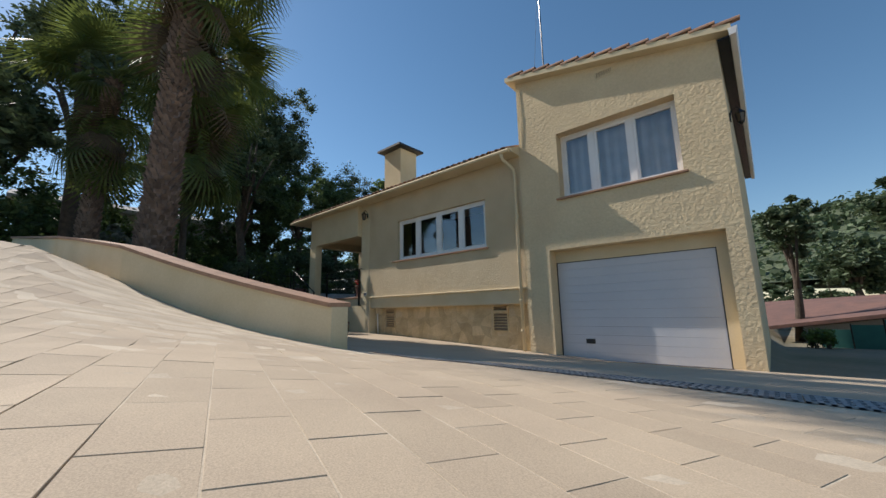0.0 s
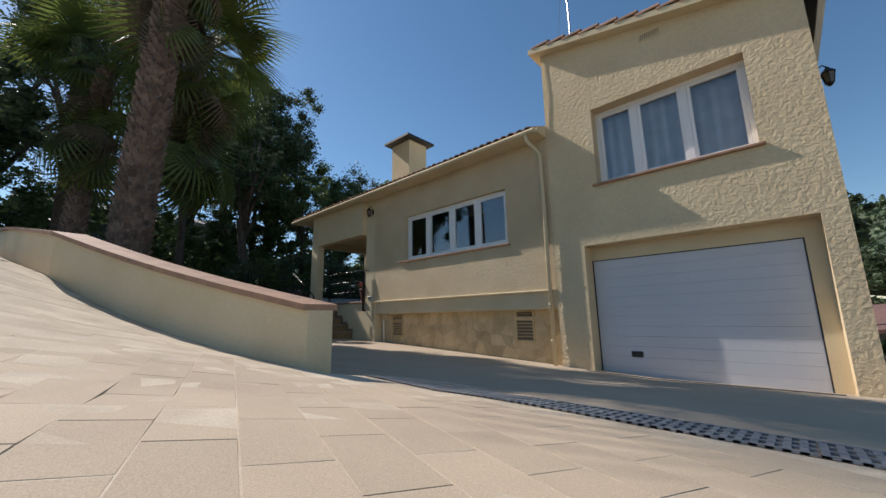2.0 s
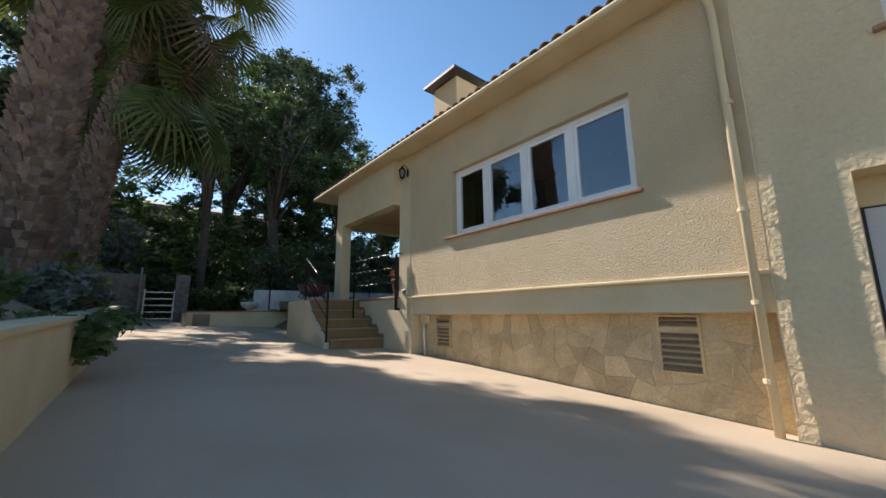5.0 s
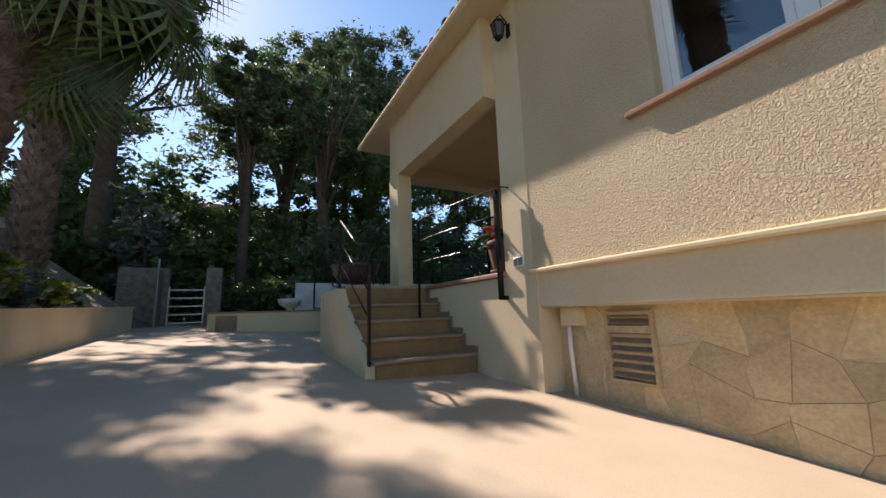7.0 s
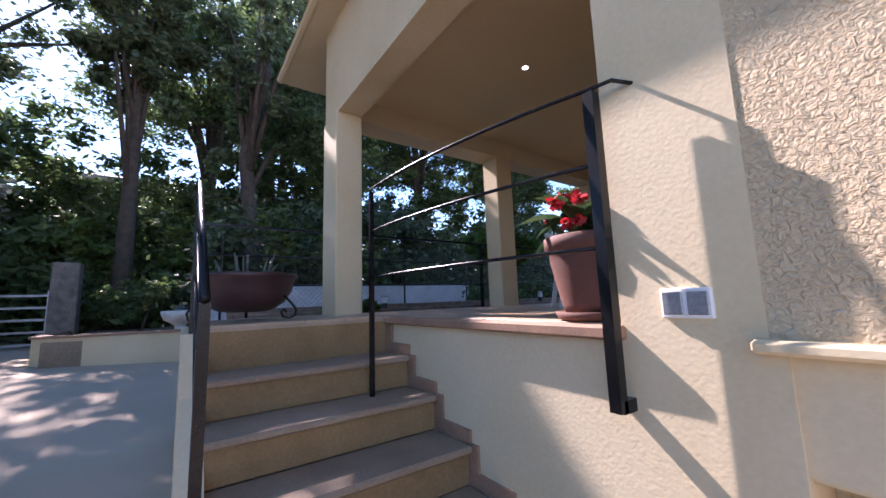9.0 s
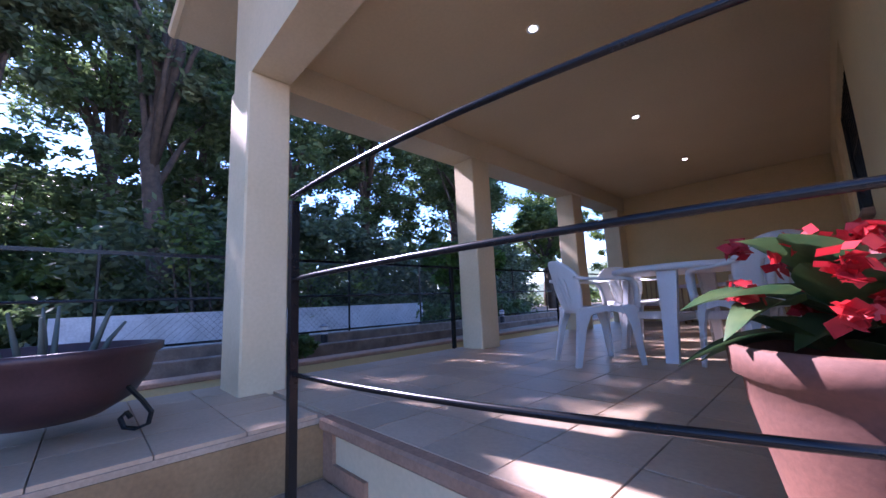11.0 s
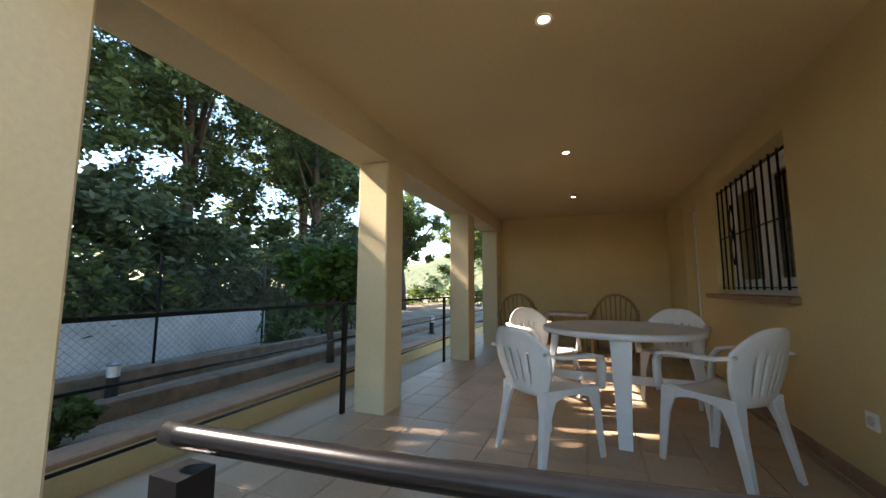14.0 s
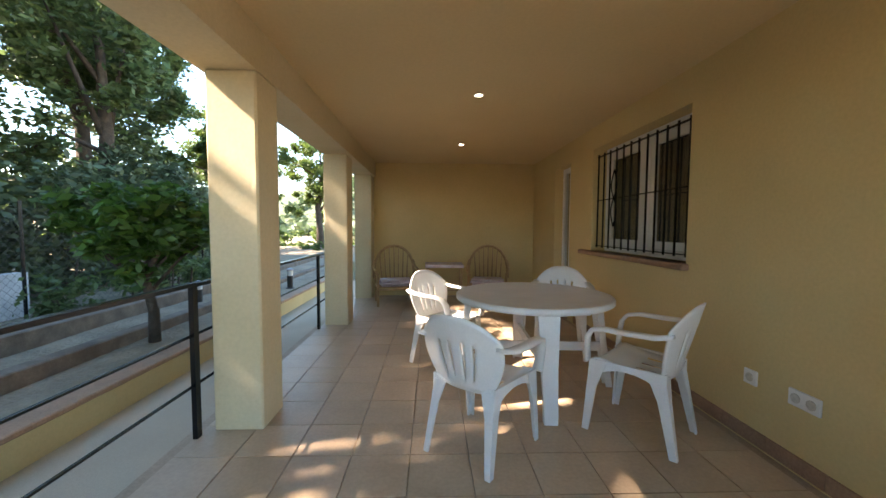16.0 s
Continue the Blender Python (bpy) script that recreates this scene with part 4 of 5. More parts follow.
# small waste pipe and box by the pier
wp = thing("waste_pipe", "white plastic waste pipe under a small box", "pipe", (-9.4, 8.08, -0.2))
bm = bmesh.new()
tube(bm, [(0, 0, 0.75), (0.0, 0, 0.5), (0.03, 0.0, 0.0)], 0.022, 8)
part("pipe", bm, M["white"], wp, smooth=True)
bm = bmesh.new()
box(bm, -0.06, -0.05, 0.73, 0.18, 0.06, 0.91)
part("box", bm, M["plaster"], wp, bev=0.006)

# double socket on the front wall
sk = thing("outdoor_socket", "white double socket plate with grey flaps on the wall", "socket", (-9.84, 7.845, 1.25))
bm = bmesh.new()
box(bm, -0.085, -0.015, -0.055, 0.085, 0.01, 0.055)
part("plate", bm, M["white"], sk, bev=0.004)
for x in (-0.042, 0.042):
    bm = bmesh.new()
    box(bm, x - 0.034, -0.024, -0.042, x + 0.034, -0.012, 0.042)
    part("flap", bm, M["steel"], sk, "grey flap", bev=0.003)

# porch edge coping
pe = structure(boxes("trim_porch_edge", M["coping"], (-12.24, FY - 0.06, PF - 0.065, -10.08, FY + 0.2, PF - 0.004), bev=0.012), "terracotta porch edge", "trim")


# ---- drains ----
def grating(name, label, x0, x1, y0, y1):
    """A perforated channel grate lying on the slope."""
    t = thing(name, label, "drain", ((x0 + x1) / 2, (y0 + y1) / 2, gz((x0 + x1) / 2, (y0 + y1) / 2)))
    c = t.matrix_basis.translation
    n_ = int((x1 - x0) / 0.5)
    for i in range(n_):
        xa, xb = x0 + (x1 - x0) * i / n_, x0 + (x1 - x0) * (i + 1) / n_ - 0.006
        bm = bmesh.new()
        k = 11
        for j in range(k):
            xs0 = xa + (xb - xa) * j / k
            xs1 = xs0 + (xb - xa) / k * 0.52
            zz = [gz(q, y) + 0.012 - c.z for q, y in ((xs0, y0), (xs1, y0), (xs1, y1), (xs0, y1))]
            vv = [bm.verts.new((q - c.x, y - c.y, z_)) for (q, y), z_ in zip(((xs0, y0), (xs1, y0), (xs1, y1), (xs0, y1)), zz)]
            ww = [bm.verts.new((v_.co.x, v_.co.y, v_.co.z - 0.01)) for v_ in vv]
            bm.faces.new(vv), bm.faces.new(ww[::-1])
            for q in range(4):
                bm.faces.new((vv[q], ww[q], ww[(q + 1) % 4], vv[(q + 1) % 4]))
        for f_ in (0, 0.33, 0.66, 1):
            ya = y0 + (y1 - y0 - 0.022) * f_
            rings(bm, [[(q - c.x, ya - c.y, gz(q, ya) + z_ - c.z) for ya, z_ in ((ya, 0.004), (ya + 0.022, 0.004), (ya + 0.022, 0.0135), (ya, 0.0135))] for q in (xa, xb)])
        part("grate", bm, M["grate"], t)
    bm = bmesh.new()
    rings(bm, [[(q - c.x, y - c.y, gz(q, y) + 0.002 - c.z) for y in (y0, y1)] + [(q - c.x, y - c.y, gz(q, y) + 0.0036 - c.z) for y in (y1, y0)] for q in span(x0, x1, 12)])
    part("channel", bm, M["vent"], t, "brown channel under the grate")
    return t


grating("drain_channel", "grey galvanised drain grating across the driveway", -2.3, 5.0, 2.27, 2.58)
grating("drain_channel", "narrow grey drain grating before the garage door", -2.6, 0.7, 7.45, 7.57)

# ---- courtyard: gate, planter, urn ----
gt = structure(new("wall_gate"), "rough stone gate pillars", "pillar")
for y0, y1, z1 in ((1.9, 3.1, 2.3), (4.06, 4.5, 2.35)):
    bm = bmesh.new()
    box(bm, -20.7, y0, 0.2, -20.3, y1, z1)
    p = part("pillar", bm, M["pillar"], gt, bev=0.02)
gate = thing("metal_gate", "dark metal garden gate standing ajar between stone pillars", "gate", (-20.5, 3.1, 0.55))
for z in (0.1, 0.35, 0.6, 0.85, 1.1):
    bm = bmesh.new()
    tube(bm, [(0, 0.02, z), (0.05, 0.94, z)], 0.02, flat=(0.03, 0.045))
    part("bar", bm, M["steel"], gate)
for y in (0.02, 0.94):
    bm = bmesh.new()
    tube(bm, [(0.025, y, -0.05), (0.025, y, 1.2)], 0.02, flat=(0.05, 0.05))
    part("stile", bm, M["steel"], gate)
gl = thing("gate_leaf", "grey sheet metal gate leaf standing open", "gate", (-19.5, 2.97, 0.42))
bm = bmesh.new()
box(bm, -0.95, -0.01, 0.08, -0.05, 0.01, 1.75)
part("sheet", bm, M["steel"], gl)
bm = bmesh.new()
tube(bm, [(0, 0, -0.05), (0, 0, 2.05)], 0.03, 8)
part("post", bm, M["steel"], gl)
pl = structure(new("wall_planter"), "low cream planter wall with a rounded corner", "wall")
pts = [(-20.2, 4.3), (-18.6, 4.28), (-18.3, 4.33), (-18.12, 4.55), (-18.0, 5.0), (-17.7, 7.0), (-17.6, 7.6)]
bm = bmesh.new()
rings(bm, [[(x, y, 0.1), (x - 0.13, y + 0.13, 0.1), (x - 0.13, y + 0.13, 0.86), (x, y, 0.86)] for x, y in pts])
part("body", bm, M["plaster"], pl)
bm = bmesh.new()
rings(bm, [[(x + 0.03, y - 0.03, 0.86), (x - 0.16, y + 0.16, 0.86), (x - 0.16, y + 0.16, 0.905), (x + 0.03, y - 0.03, 0.905)] for x, y in pts])
part("coping", bm, M["coping"], pl, "terracotta coping")
structure(boxes("ground_planter", M["soil"], (-22.5, 4.5, 0.1, -18.0, 8.2, 0.8)), "dark planter soil", "ground")
urn = thing("garden_urn", "white cast stone bowl on a short foot in the planter", "urn", (-18.45, 6.34, 0.8))
bm = bmesh.new()
lathe(bm, [(0.17, 0), (0.17, 0.04), (0.10, 0.08), (0.10, 0.16), (0.16, 0.2), (0.28, 0.27), (0.32, 0.36), (0.34, 0.44), (0.30, 0.45), (0.27, 0.40), (0.02, 0.36)], 24)
part("bowl", bm, M["cast"], urn, smooth=True)
v_, f_ = leaves(np.random.default_rng(3), [(0, 0, 0.44), (0.1, 0, 0.45)], [0.15, 0.12], 60, 0.05)
fast_mesh("plant", v_, f_, M["sage"], urn)

# bed planting along the courtyard
rb = random.Random(5)
for i, (x, y, z0, h, s, lf, nm) in enumerate((
        (-8.2, 2.42, 0.12, 0.85, 0.8, "leaf", "dark green bush spilling over the planter wall"), (-9.4, 2.0, 0.6, 0.85, 0.55, "sage", "grey lavender clump in the raised bed"),
        (-10.6, 2.1, 0.65, 0.95, 0.55, "sage", "grey lavender clump in the raised bed"), (-11.7, 2.0, 0.7, 0.95, 0.55, "sage", "grey lavender clump in the raised bed"),
        (-12.7, 2.1, 0.75, 0.85, 0.5, "sage", "grey lavender clump in the raised bed"), (-14.5, 2.0, 0.8, 0.8, 0.5, "sage", "grey lavender clump in the raised bed"),
        (-11.0, 2.0, 0.7, 1.35, 0.4, "flower", "yellow-green flowering spurge in the raised bed"), (-12.2, 2.15, 0.7, 1.2, 0.38, "flower", "yellow-green flowering spurge in the raised bed"),
        (-13.6, 2.15, 0.8, 1.1, 0.42, "flower", "yellow-green flowering spurge in the raised bed"), (-15.4, 2.1, 0.85, 0.85, 0.4, "flower", "yellow-green flowering spurge in the raised bed"),
        (-16.8, 1.9, 0.9, 0.9, 0.5, "leaf", "dark low shrub in the raised bed"), (-6.9, 1.9, 0.5, 0.8, 0.5, "leaf", "dark low shrub in the raised bed"),
        (-5.8, 1.8, 0.55, 0.5, 0.4, "leaf", "dark low shrub in the raised bed"), (-20.0, 5.6, 0.8, 1.4, 0.8, "leaf", "dark rounded shrub in the planter"), (-20.2, 7.4, 0.8, 1.5, 0.8, "leaf", "dark rounded shrub in the planter"),
        (-15.55, 9.0, 0.96, 0.4, 0.32, "bright", "small leafy green plant by the low garden wall"))):
    tree(nm, (x, y, z0), h, s, 0.02, 0.05, 30, 80, 0.05, lf, 60 + i, limbs=5, category="shrub", name="shrub", shape=1.3)

# ---- porch things ----
# plant pot with red begonias at the porch edge
pot = thing("flower_pot", "terracotta pot of green leaves and red flowers on the porch", "flower pot", (-10.32, 8.03, PF))
bm = bmesh.new()
lathe(bm, [(0.16, 0.0), (0.19, 0.012), (0.205, 0.045), (0.19, 0.046), (0.02, 0.03)], 24)
part("saucer", bm, M["terracotta"], pot, smooth=True)
bm = bmesh.new()
lathe(bm, [(0.15, 0.04), (0.165, 0.08), (0.212, 0.30), (0.215, 0.35), (0.236, 0.36), (0.238, 0.415), (0.228, 0.42), (0.21, 0.415), (0.195, 0.37), (0.02, 0.36)], 28)
part("body", bm, M["terracotta"], pot, smooth=True)
rl = random.Random(8)


def big_leaf(parent, mat_, p, d, L, w, droop):
    bm_ = bmesh.new()
    d = Vector(d).normalized()
    s = d.cross(Vector((0, 0, 1))).normalized()
    up = s.cross(d)
    rows_ = []
    for k in range(6):
        t_ = k / 5
        ww = w * math.sin(math.pi * (0.08 + 0.92 * t_) ** 0.8) * 0.5 + 0.002
        c_ = Vector(p) + d * L * t_ - Vector((0, 0, 1)) * droop * t_ * t_
        rows_.append([bm_.verts.new(c_ - s * ww + up * ww * 0.35), bm_.verts.new(c_), bm_.verts.new(c_ + s * ww + up * ww * 0.35)])
    for a_, b_ in zip(rows_, rows_[1:]):
        for q in range(2):
            bm_.faces.new((a_[q], a_[q + 1], b_[q + 1], b_[q]))
    return part("leaf", bm_, mat_, parent, smooth=True)


for k in range(34):
    a_ = rl.uniform(0, 2 * math.pi)
    r_ = rl.uniform(0.0, 0.15)
    big_leaf(pot, M["leafpot"], (r_ * math.cos(a_), r_ * math.sin(a_), rl.uniform(0.39, 0.56)),
             (math.cos(a_), math.sin(a_), rl.uniform(-0.2, 0.9)), rl.uniform(0.14, 0.24), rl.uniform(0.09, 0.15), rl.uniform(0.02, 0.1))
for k in range(17):
    a_ = rl.uniform(0, 2 * math.pi)
    r_ = rl.uniform(0.10, 0.27)
    v_, f_ = leaves(np.random.default_rng(100 + k), [(r_ * math.cos(a_), r_ * math.sin(a_), rl.uniform(0.45, 0.65))], [0.036], 26, 0.03, 1.3)
    fast_mesh("blossom", v_, f_, M["red"], pot, "red blossom")

# glazed bowl on a scrolled iron stand
bw = thing("bowl_planter", "wide dark glazed bowl on a scrolled iron stand", "planter", (-12.98, 6.80, PF))
bw.scale = (1.06, 1.06, 1.06)
bm = bmesh.new()
lathe(bm, [(0.12, 0.07), (0.2, 0.08), (0.3, 0.14), (0.36, 0.24), (0.38, 0.33), (0.41, 0.35), (0.41, 0.38), (0.37, 0.38), (0.35, 0.31), (0.02, 0.28)], 28)
part("bowl", bm, M["glaze"], bw, smooth=True)
for k in range(3):
    a_ = 2 * math.pi * k / 3 + 0.9
    c_, s_ = math.cos(a_), math.sin(a_)
    prof = [(0.33, 0.2), (0.40, 0.13), (0.44, 0.08), (0.43, 0.03), (0.38, 0.012), (0.33, 0.02), (0.31, 0.06), (0.335, 0.085), (0.355, 0.06)]
    bm = bmesh.new()
    tube(bm, [(r_ * c_, r_ * s_, z) for r_, z in prof], 0.01, flat=(0.02, 0.012))
    part("scroll_foot", bm, M["iron"], bw)
for k in range(9):
    a_ = rl.uniform(0, 6.28)
    bm = bmesh.new()
    p0 = Vector((0.15 * math.cos(a_), 0.15 * math.sin(a_), 0.28))
    tube(bm, [p0, p0 + Vector((0.05 * math.cos(a_), 0.05 * math.sin(a_), 0.12)), p0 + Vector((0.11 * math.cos(a_), 0.11 * math.sin(a_), rl.uniform(0.18, 0.3)))], [0.014, 0.012, 0.006], 6)
    part("succulent_stem", bm, M["sage"], bw, smooth=True)


# monobloc chair, its back towards -y
def monobloc():
    t = thing("plastic_chair", "white moulded plastic armchair with a slotted back", "chair", (0, 0, 0), 0, "chairs round the table")
    # seat
    n_ = 10
    bm = bmesh.new()
    top, bot = [], []
    for i in range(n_ + 1):
        y = -0.2 + 0.43 * i / n_
        w = 0.20 + 0.035 * i / n_
        z = 0.405 + 0.03 * (i / n_) - 0.015 * math.sin(math.pi * i / n_) - (0.02 if i == n_ else 0)
        top.append([(w * (2 * j / 8 - 1), y, z + 0.02 * abs(2 * j / 8 - 1) ** 3) for j in range(9)])
    for r_ in top:
        bot.append([(x, y, z - 0.012) for x, y, z in r_])
    A = [[bm.verts.new(p) for p in r_] for r_ in top]
    B = [[bm.verts.new(p) for p in r_] for r_ in bot]
    for i in range(n_):
        for j in range(8):
            slot = j in (2, 4, 6) and 2 <= i <= 4
            if not slot:
                bm.faces.new((A[i][j], A[i][j + 1], A[i + 1][j + 1], A[i + 1][j]))
                bm.faces.new((B[i][j], B[i + 1][j], B[i + 1][j + 1], B[i][j + 1]))
    for i in range(n_):
        bm.faces.new((A[i][0], A[i + 1][0], B[i + 1][0], B[i][0]))
        bm.faces.new((A[i][8], B[i][8], B[i + 1][8], A[i + 1][8]))
    for j in range(8):
        bm.faces.new((A[n_][j], A[n_][j + 1], B[n_][j + 1], B[n_][j]))
    part("seat", bm, M["plastic"], t, smooth=True)
    # back, curved and slotted
    bm = bmesh.new()
    rows, cols = 12, 30

    def bp(i, j, off):
        s = i / rows
        u = 2 * j / cols - 1
        w = 0.175 + 0.09 * math.sin(min(s * 1.25, 1) * math.pi / 2)
        ztop = 0.81 - 0.13 * abs(u) ** 2.6
        z = 0.39 + (ztop - 0.39) * s
        y = -0.19 - 0.12 * s + 0.10 * u * u * (0.3 + 0.7 * s) - off
        return (w * u, y, z)
    A = [[bm.verts.new(bp(i, j, 0)) for j in range(cols + 1)] for i in range(rows + 1)]
    B = [[bm.verts.new(bp(i, j, 0.012)) for j in range(cols + 1)] for i in range(rows + 1)]
    hole = lambda i, j: 2 <= i <= 7 and j in (8, 12, 17, 21)
    for i in range(rows):
        for j in range(cols):
            if hole(i, j):
                continue
            bm.faces.new((A[i][j], A[i][j + 1], A[i + 1][j + 1], A[i + 1][j]))
            bm.faces.new((B[i][j], B[i + 1][j], B[i + 1][j + 1], B[i][j + 1]))
            for (di, dj, e) in ((0, -1, ((i, j), (i + 1, j))), (0, 1, ((i, j + 1), (i + 1, j + 1))), (-1, 0, ((i, j), (i, j + 1))), (1, 0, ((i + 1, j), (i + 1, j + 1)))):
                ii, jj = i + di, j + dj
                if ii < 0 or jj < 0 or ii >= rows or jj >= cols or hole(ii, jj):
                    (p, q), (r_, s_) = e
                    bm.faces.new((A[p][q], A[r_][s_], B[r_][s_], B[p][q]))
    part("backrest", bm, M["plastic"], t, smooth=True)
    for sx in (-1, 1):
        bm = bmesh.new()
        prof = [(0.265, -0.24, 0.66), (0.285, -0.16, 0.645), (0.295, -0.02, 0.64), (0.295, 0.12, 0.64), (0.285, 0.20, 0.625), (0.272, 0.235, 0.58), (0.262, 0.245, 0.50), (0.25, 0.245, 0.42)]
        sizes = [0.055, 0.06, 0.06, 0.06, 0.06, 0.06, 0.055, 0.06]
        loops = []
        for k, (x, y, z) in enumerate(prof):
            a_ = prof[max(k - 1, 0)]
            b_ = prof[min(k + 1, len(prof) - 1)]
            d = (Vector(b_) - Vector(a_)).normalized()
            side = Vector((1, 0, 0))
            up = side.cross(d).normalized()
            w = sizes[k] / 2
            loops.append([Vector((x * sx, y, z)) + side * w * p + Vector((0, up.y, up.z)) * 0.010 * q for p, q in ((-1, -1), (1, -1), (1.1, 0), (1, 1), (-1, 1), (-1.1, 0))])
        rings(bm, loops)
        part("armrest", bm, M["plastic"], t, smooth=True)
        for yb, yt, xt, xb in ((0.27, 0.235, 0.245, 0.255), (-0.27, -0.19, 0.20, 0.225)):
            bm = bmesh.new()
            loops = []
            for s in (0, 0.35, 0.7, 1.0):
                z = 0.43 * (1 - s)
                x, y = xt + (xb - xt) * s, yt + (yb - yt) * s
                w = 0.075 - 0.035 * s if s > 0 else 0.11
                th = 0.028
                sy = 1 if yb > 0 else -1
                loops.append([(x * sx, y, z), (x * sx, y - sy * w, z), ((x - 0.012) * sx, y - sy * w, z), ((x - 0.012) * sx, y - sy * 0.012, z), ((x - w * 0.8) * sx, y - sy * 0.012, z), ((x - w * 0.8) * sx, y, z)])
            rings(bm, loops)
            part("leg", bm, M["plastic"], t)
        # apron under the seat side
        bm = bmesh.new()
        loops = []
        for k in range(9):
            y = -0.2 + 0.43 * k / 8
            lo = 0.40 - 0.07 * abs(2 * k / 8 - 1) ** 2
            x = (0.205 + 0.04 * k / 8)
            loops.append([((x + 0.004) * sx, y, lo), ((x - 0.01) * sx, y, lo), ((x - 0.01) * sx, y, 0.435), ((x + 0.004) * sx, y, 0.435)])
        rings(bm, loops)
        part("side_apron", bm, M["plastic"], t)
    return t


chair = monobloc()
CHAIR_SIZE = Matrix.Diagonal((1.0, 1.0, 1.04, 1.0))
chair.matrix_basis = pose(-11.774, 9.972, PF, 0, 0, -39.7) @ CHAIR_SIZE
for x, y, a_ in ((-10.715, 10.105, 41.6), (-11.94, 11.33, -132), (-10.70, 11.66, 160)):
    copy_thing(chair, pose(x, y, PF, 0, 0, a_) @ CHAIR_SIZE)

# round table
tb = thing("plastic_table", "round white plastic garden table", "table", (-11.24, 10.82, PF), -7)
bm = bmesh.new()
lathe(bm, [(0.57, 0.715), (0.615, 0.72), (0.63, 0.73), (0.63, 0.758), (0.62, 0.768), (0.60, 0.768), (0.585, 0.764), (0.02, 0.768)], 64)
part("tabletop", bm, M["plastic"], tb, smooth=True)
for k in range(4):
    a_ = math.pi / 4 + k * math.pi / 2 - 0.72
    c_, s_ = math.cos(a_), math.sin(a_)
    bm = bmesh.new()
    loops = []
    for s, rr, w in ((0, 0.66, 0.045), (0.5, 0.60, 0.055), (1, 0.55, 0.075)):
        z = 0.72 * s
        loops.append([(rr * c_ + dx * c_ - dy * s_, rr * s_ + dx * s_ + dy * c_, z) for dx, dy in ((0, -w), (0, w), (-0.05, w), (-0.05, w - 0.012), (-0.015, w - 0.014), (-0.015, -w + 0.014), (-0.05, -w + 0.012), (-0.05, -w))])
    rings(bm, loops)
    part("leg", bm, M["plastic"], tb)
for k in range(2):
    a_ = math.pi / 4 + k * math.pi / 2 - 0.72
    bm = bmesh.new()
    tube(bm, [(-0.59 * math.cos(a_), -0.59 * math.sin(a_), 0.33 + 0.001 * k), (0.59 * math.cos(a_), 0.59 * math.sin(a_), 0.33 + 0.001 * k)], 0.02, flat=(0.03, 0.07 - 0.004 * k))
    part("crossbar", bm, M["plastic"], tb)


# rattan armchair, facing -y
def rattan():
    t = thing("rattan_chair", "cane armchair with a hooped back and striped cushion", "chair", (0, 0, 0), 0, "rattan chairs")
    def cane(nm, pts_, r_=0.014):
        bm_ = bmesh.new()
        tube(bm_, pts_, r_, 7)
        return part(nm, bm_, M["cane"], t, smooth=True)
    hoop = [(0.36 * math.cos(a), 0.22 + 0.06 * math.sin(a), 0.40 + 0.58 * max(math.sin(a), 0) ** 0.75) for a in [math.pi * k / 14 for k in range(15)]]
    cane("hoop", hoop, 0.024)
    for k in range(-3, 4):
        x = 0.085 * k
        z = 0.40 + 0.58 * (1 - (x / 0.36) ** 2) ** 0.375
        cane("spindle", [(x * 0.85, 0.2, 0.36), (x, 0.22 + 0.05, z)], 0.012)
    for sx in (-1, 1):
        cane("leg", [(0.32 * sx, -0.28, 0), (0.32 * sx, -0.27, 0.55)], 0.02)
        cane("leg", [(0.32 * sx, 0.24, 0), (0.34 * sx, 0.23, 0.45)], 0.02)
        cane("armrest", [(0.32 * sx, -0.28, 0.5), (0.35 * sx, -0.27, 0.585), (0.37 * sx, -0.1, 0.60), (0.37 * sx, 0.15, 0.62), (0.35 * sx, 0.25, 0.72)], 0.016)
        cane("stretcher", [(0.32 * sx, -0.27, 0.30), (0.32 * sx, 0.24, 0.30)], 0.014)
    for y in (-0.28, 0.23):
        cane("stretcher", [(-0.32, y, 0.28), (0.32, y, 0.28)], 0.016)
    for k in range(7):
        cane("seat_slat", [(-0.31, -0.24 + 0.075 * k, 0.31), (0.31, -0.24 + 0.075 * k, 0.31)], 0.01)
    bm_ = bmesh.new()
    box(bm_, -0.29, -0.27, 0.32, 0.29, 0.2, 0.42)
    bevel(bm_, 0.035, 2)
    part("cushion", bm_, M["cushion"], t, "pink and white striped cushion", smooth=True)
    return t


rc = rattan()
rc.matrix_basis = pose(-12.70, 14.2, PF, 0, 0, 12)
copy_thing(rc, pose(-11.08, 14.32, PF, 0, 0, -10))
sd = thing("side_table", "low cane side table with a patterned top", "side table", (-11.85, 14.5, PF))
bm = bmesh.new()
box(bm, -0.34, -0.25, 0.60, 0.34, 0.25, 0.66)
part("tabletop", bm, M["cushion"], sd, "patterned top", bev=0.01)
for x in (-0.3, 0.3):
    for y in (-0.21, 0.21):
        bm = bmesh.new()
        tube(bm, [(x, y, 0), (x, y, 0.6)], 0.016, 7)
        part("leg", bm, M["cane"], sd, smooth=True)
bm = bmesh.new()
tube(bm, [(-0.3, -0.21, 0.2), (0.3, -0.21, 0.2), (0.3, 0.21, 0.2), (-0.3, 0.21, 0.2)], 0.01, 6, closed=True)
part("stretcher", bm, M["cane"], sd)

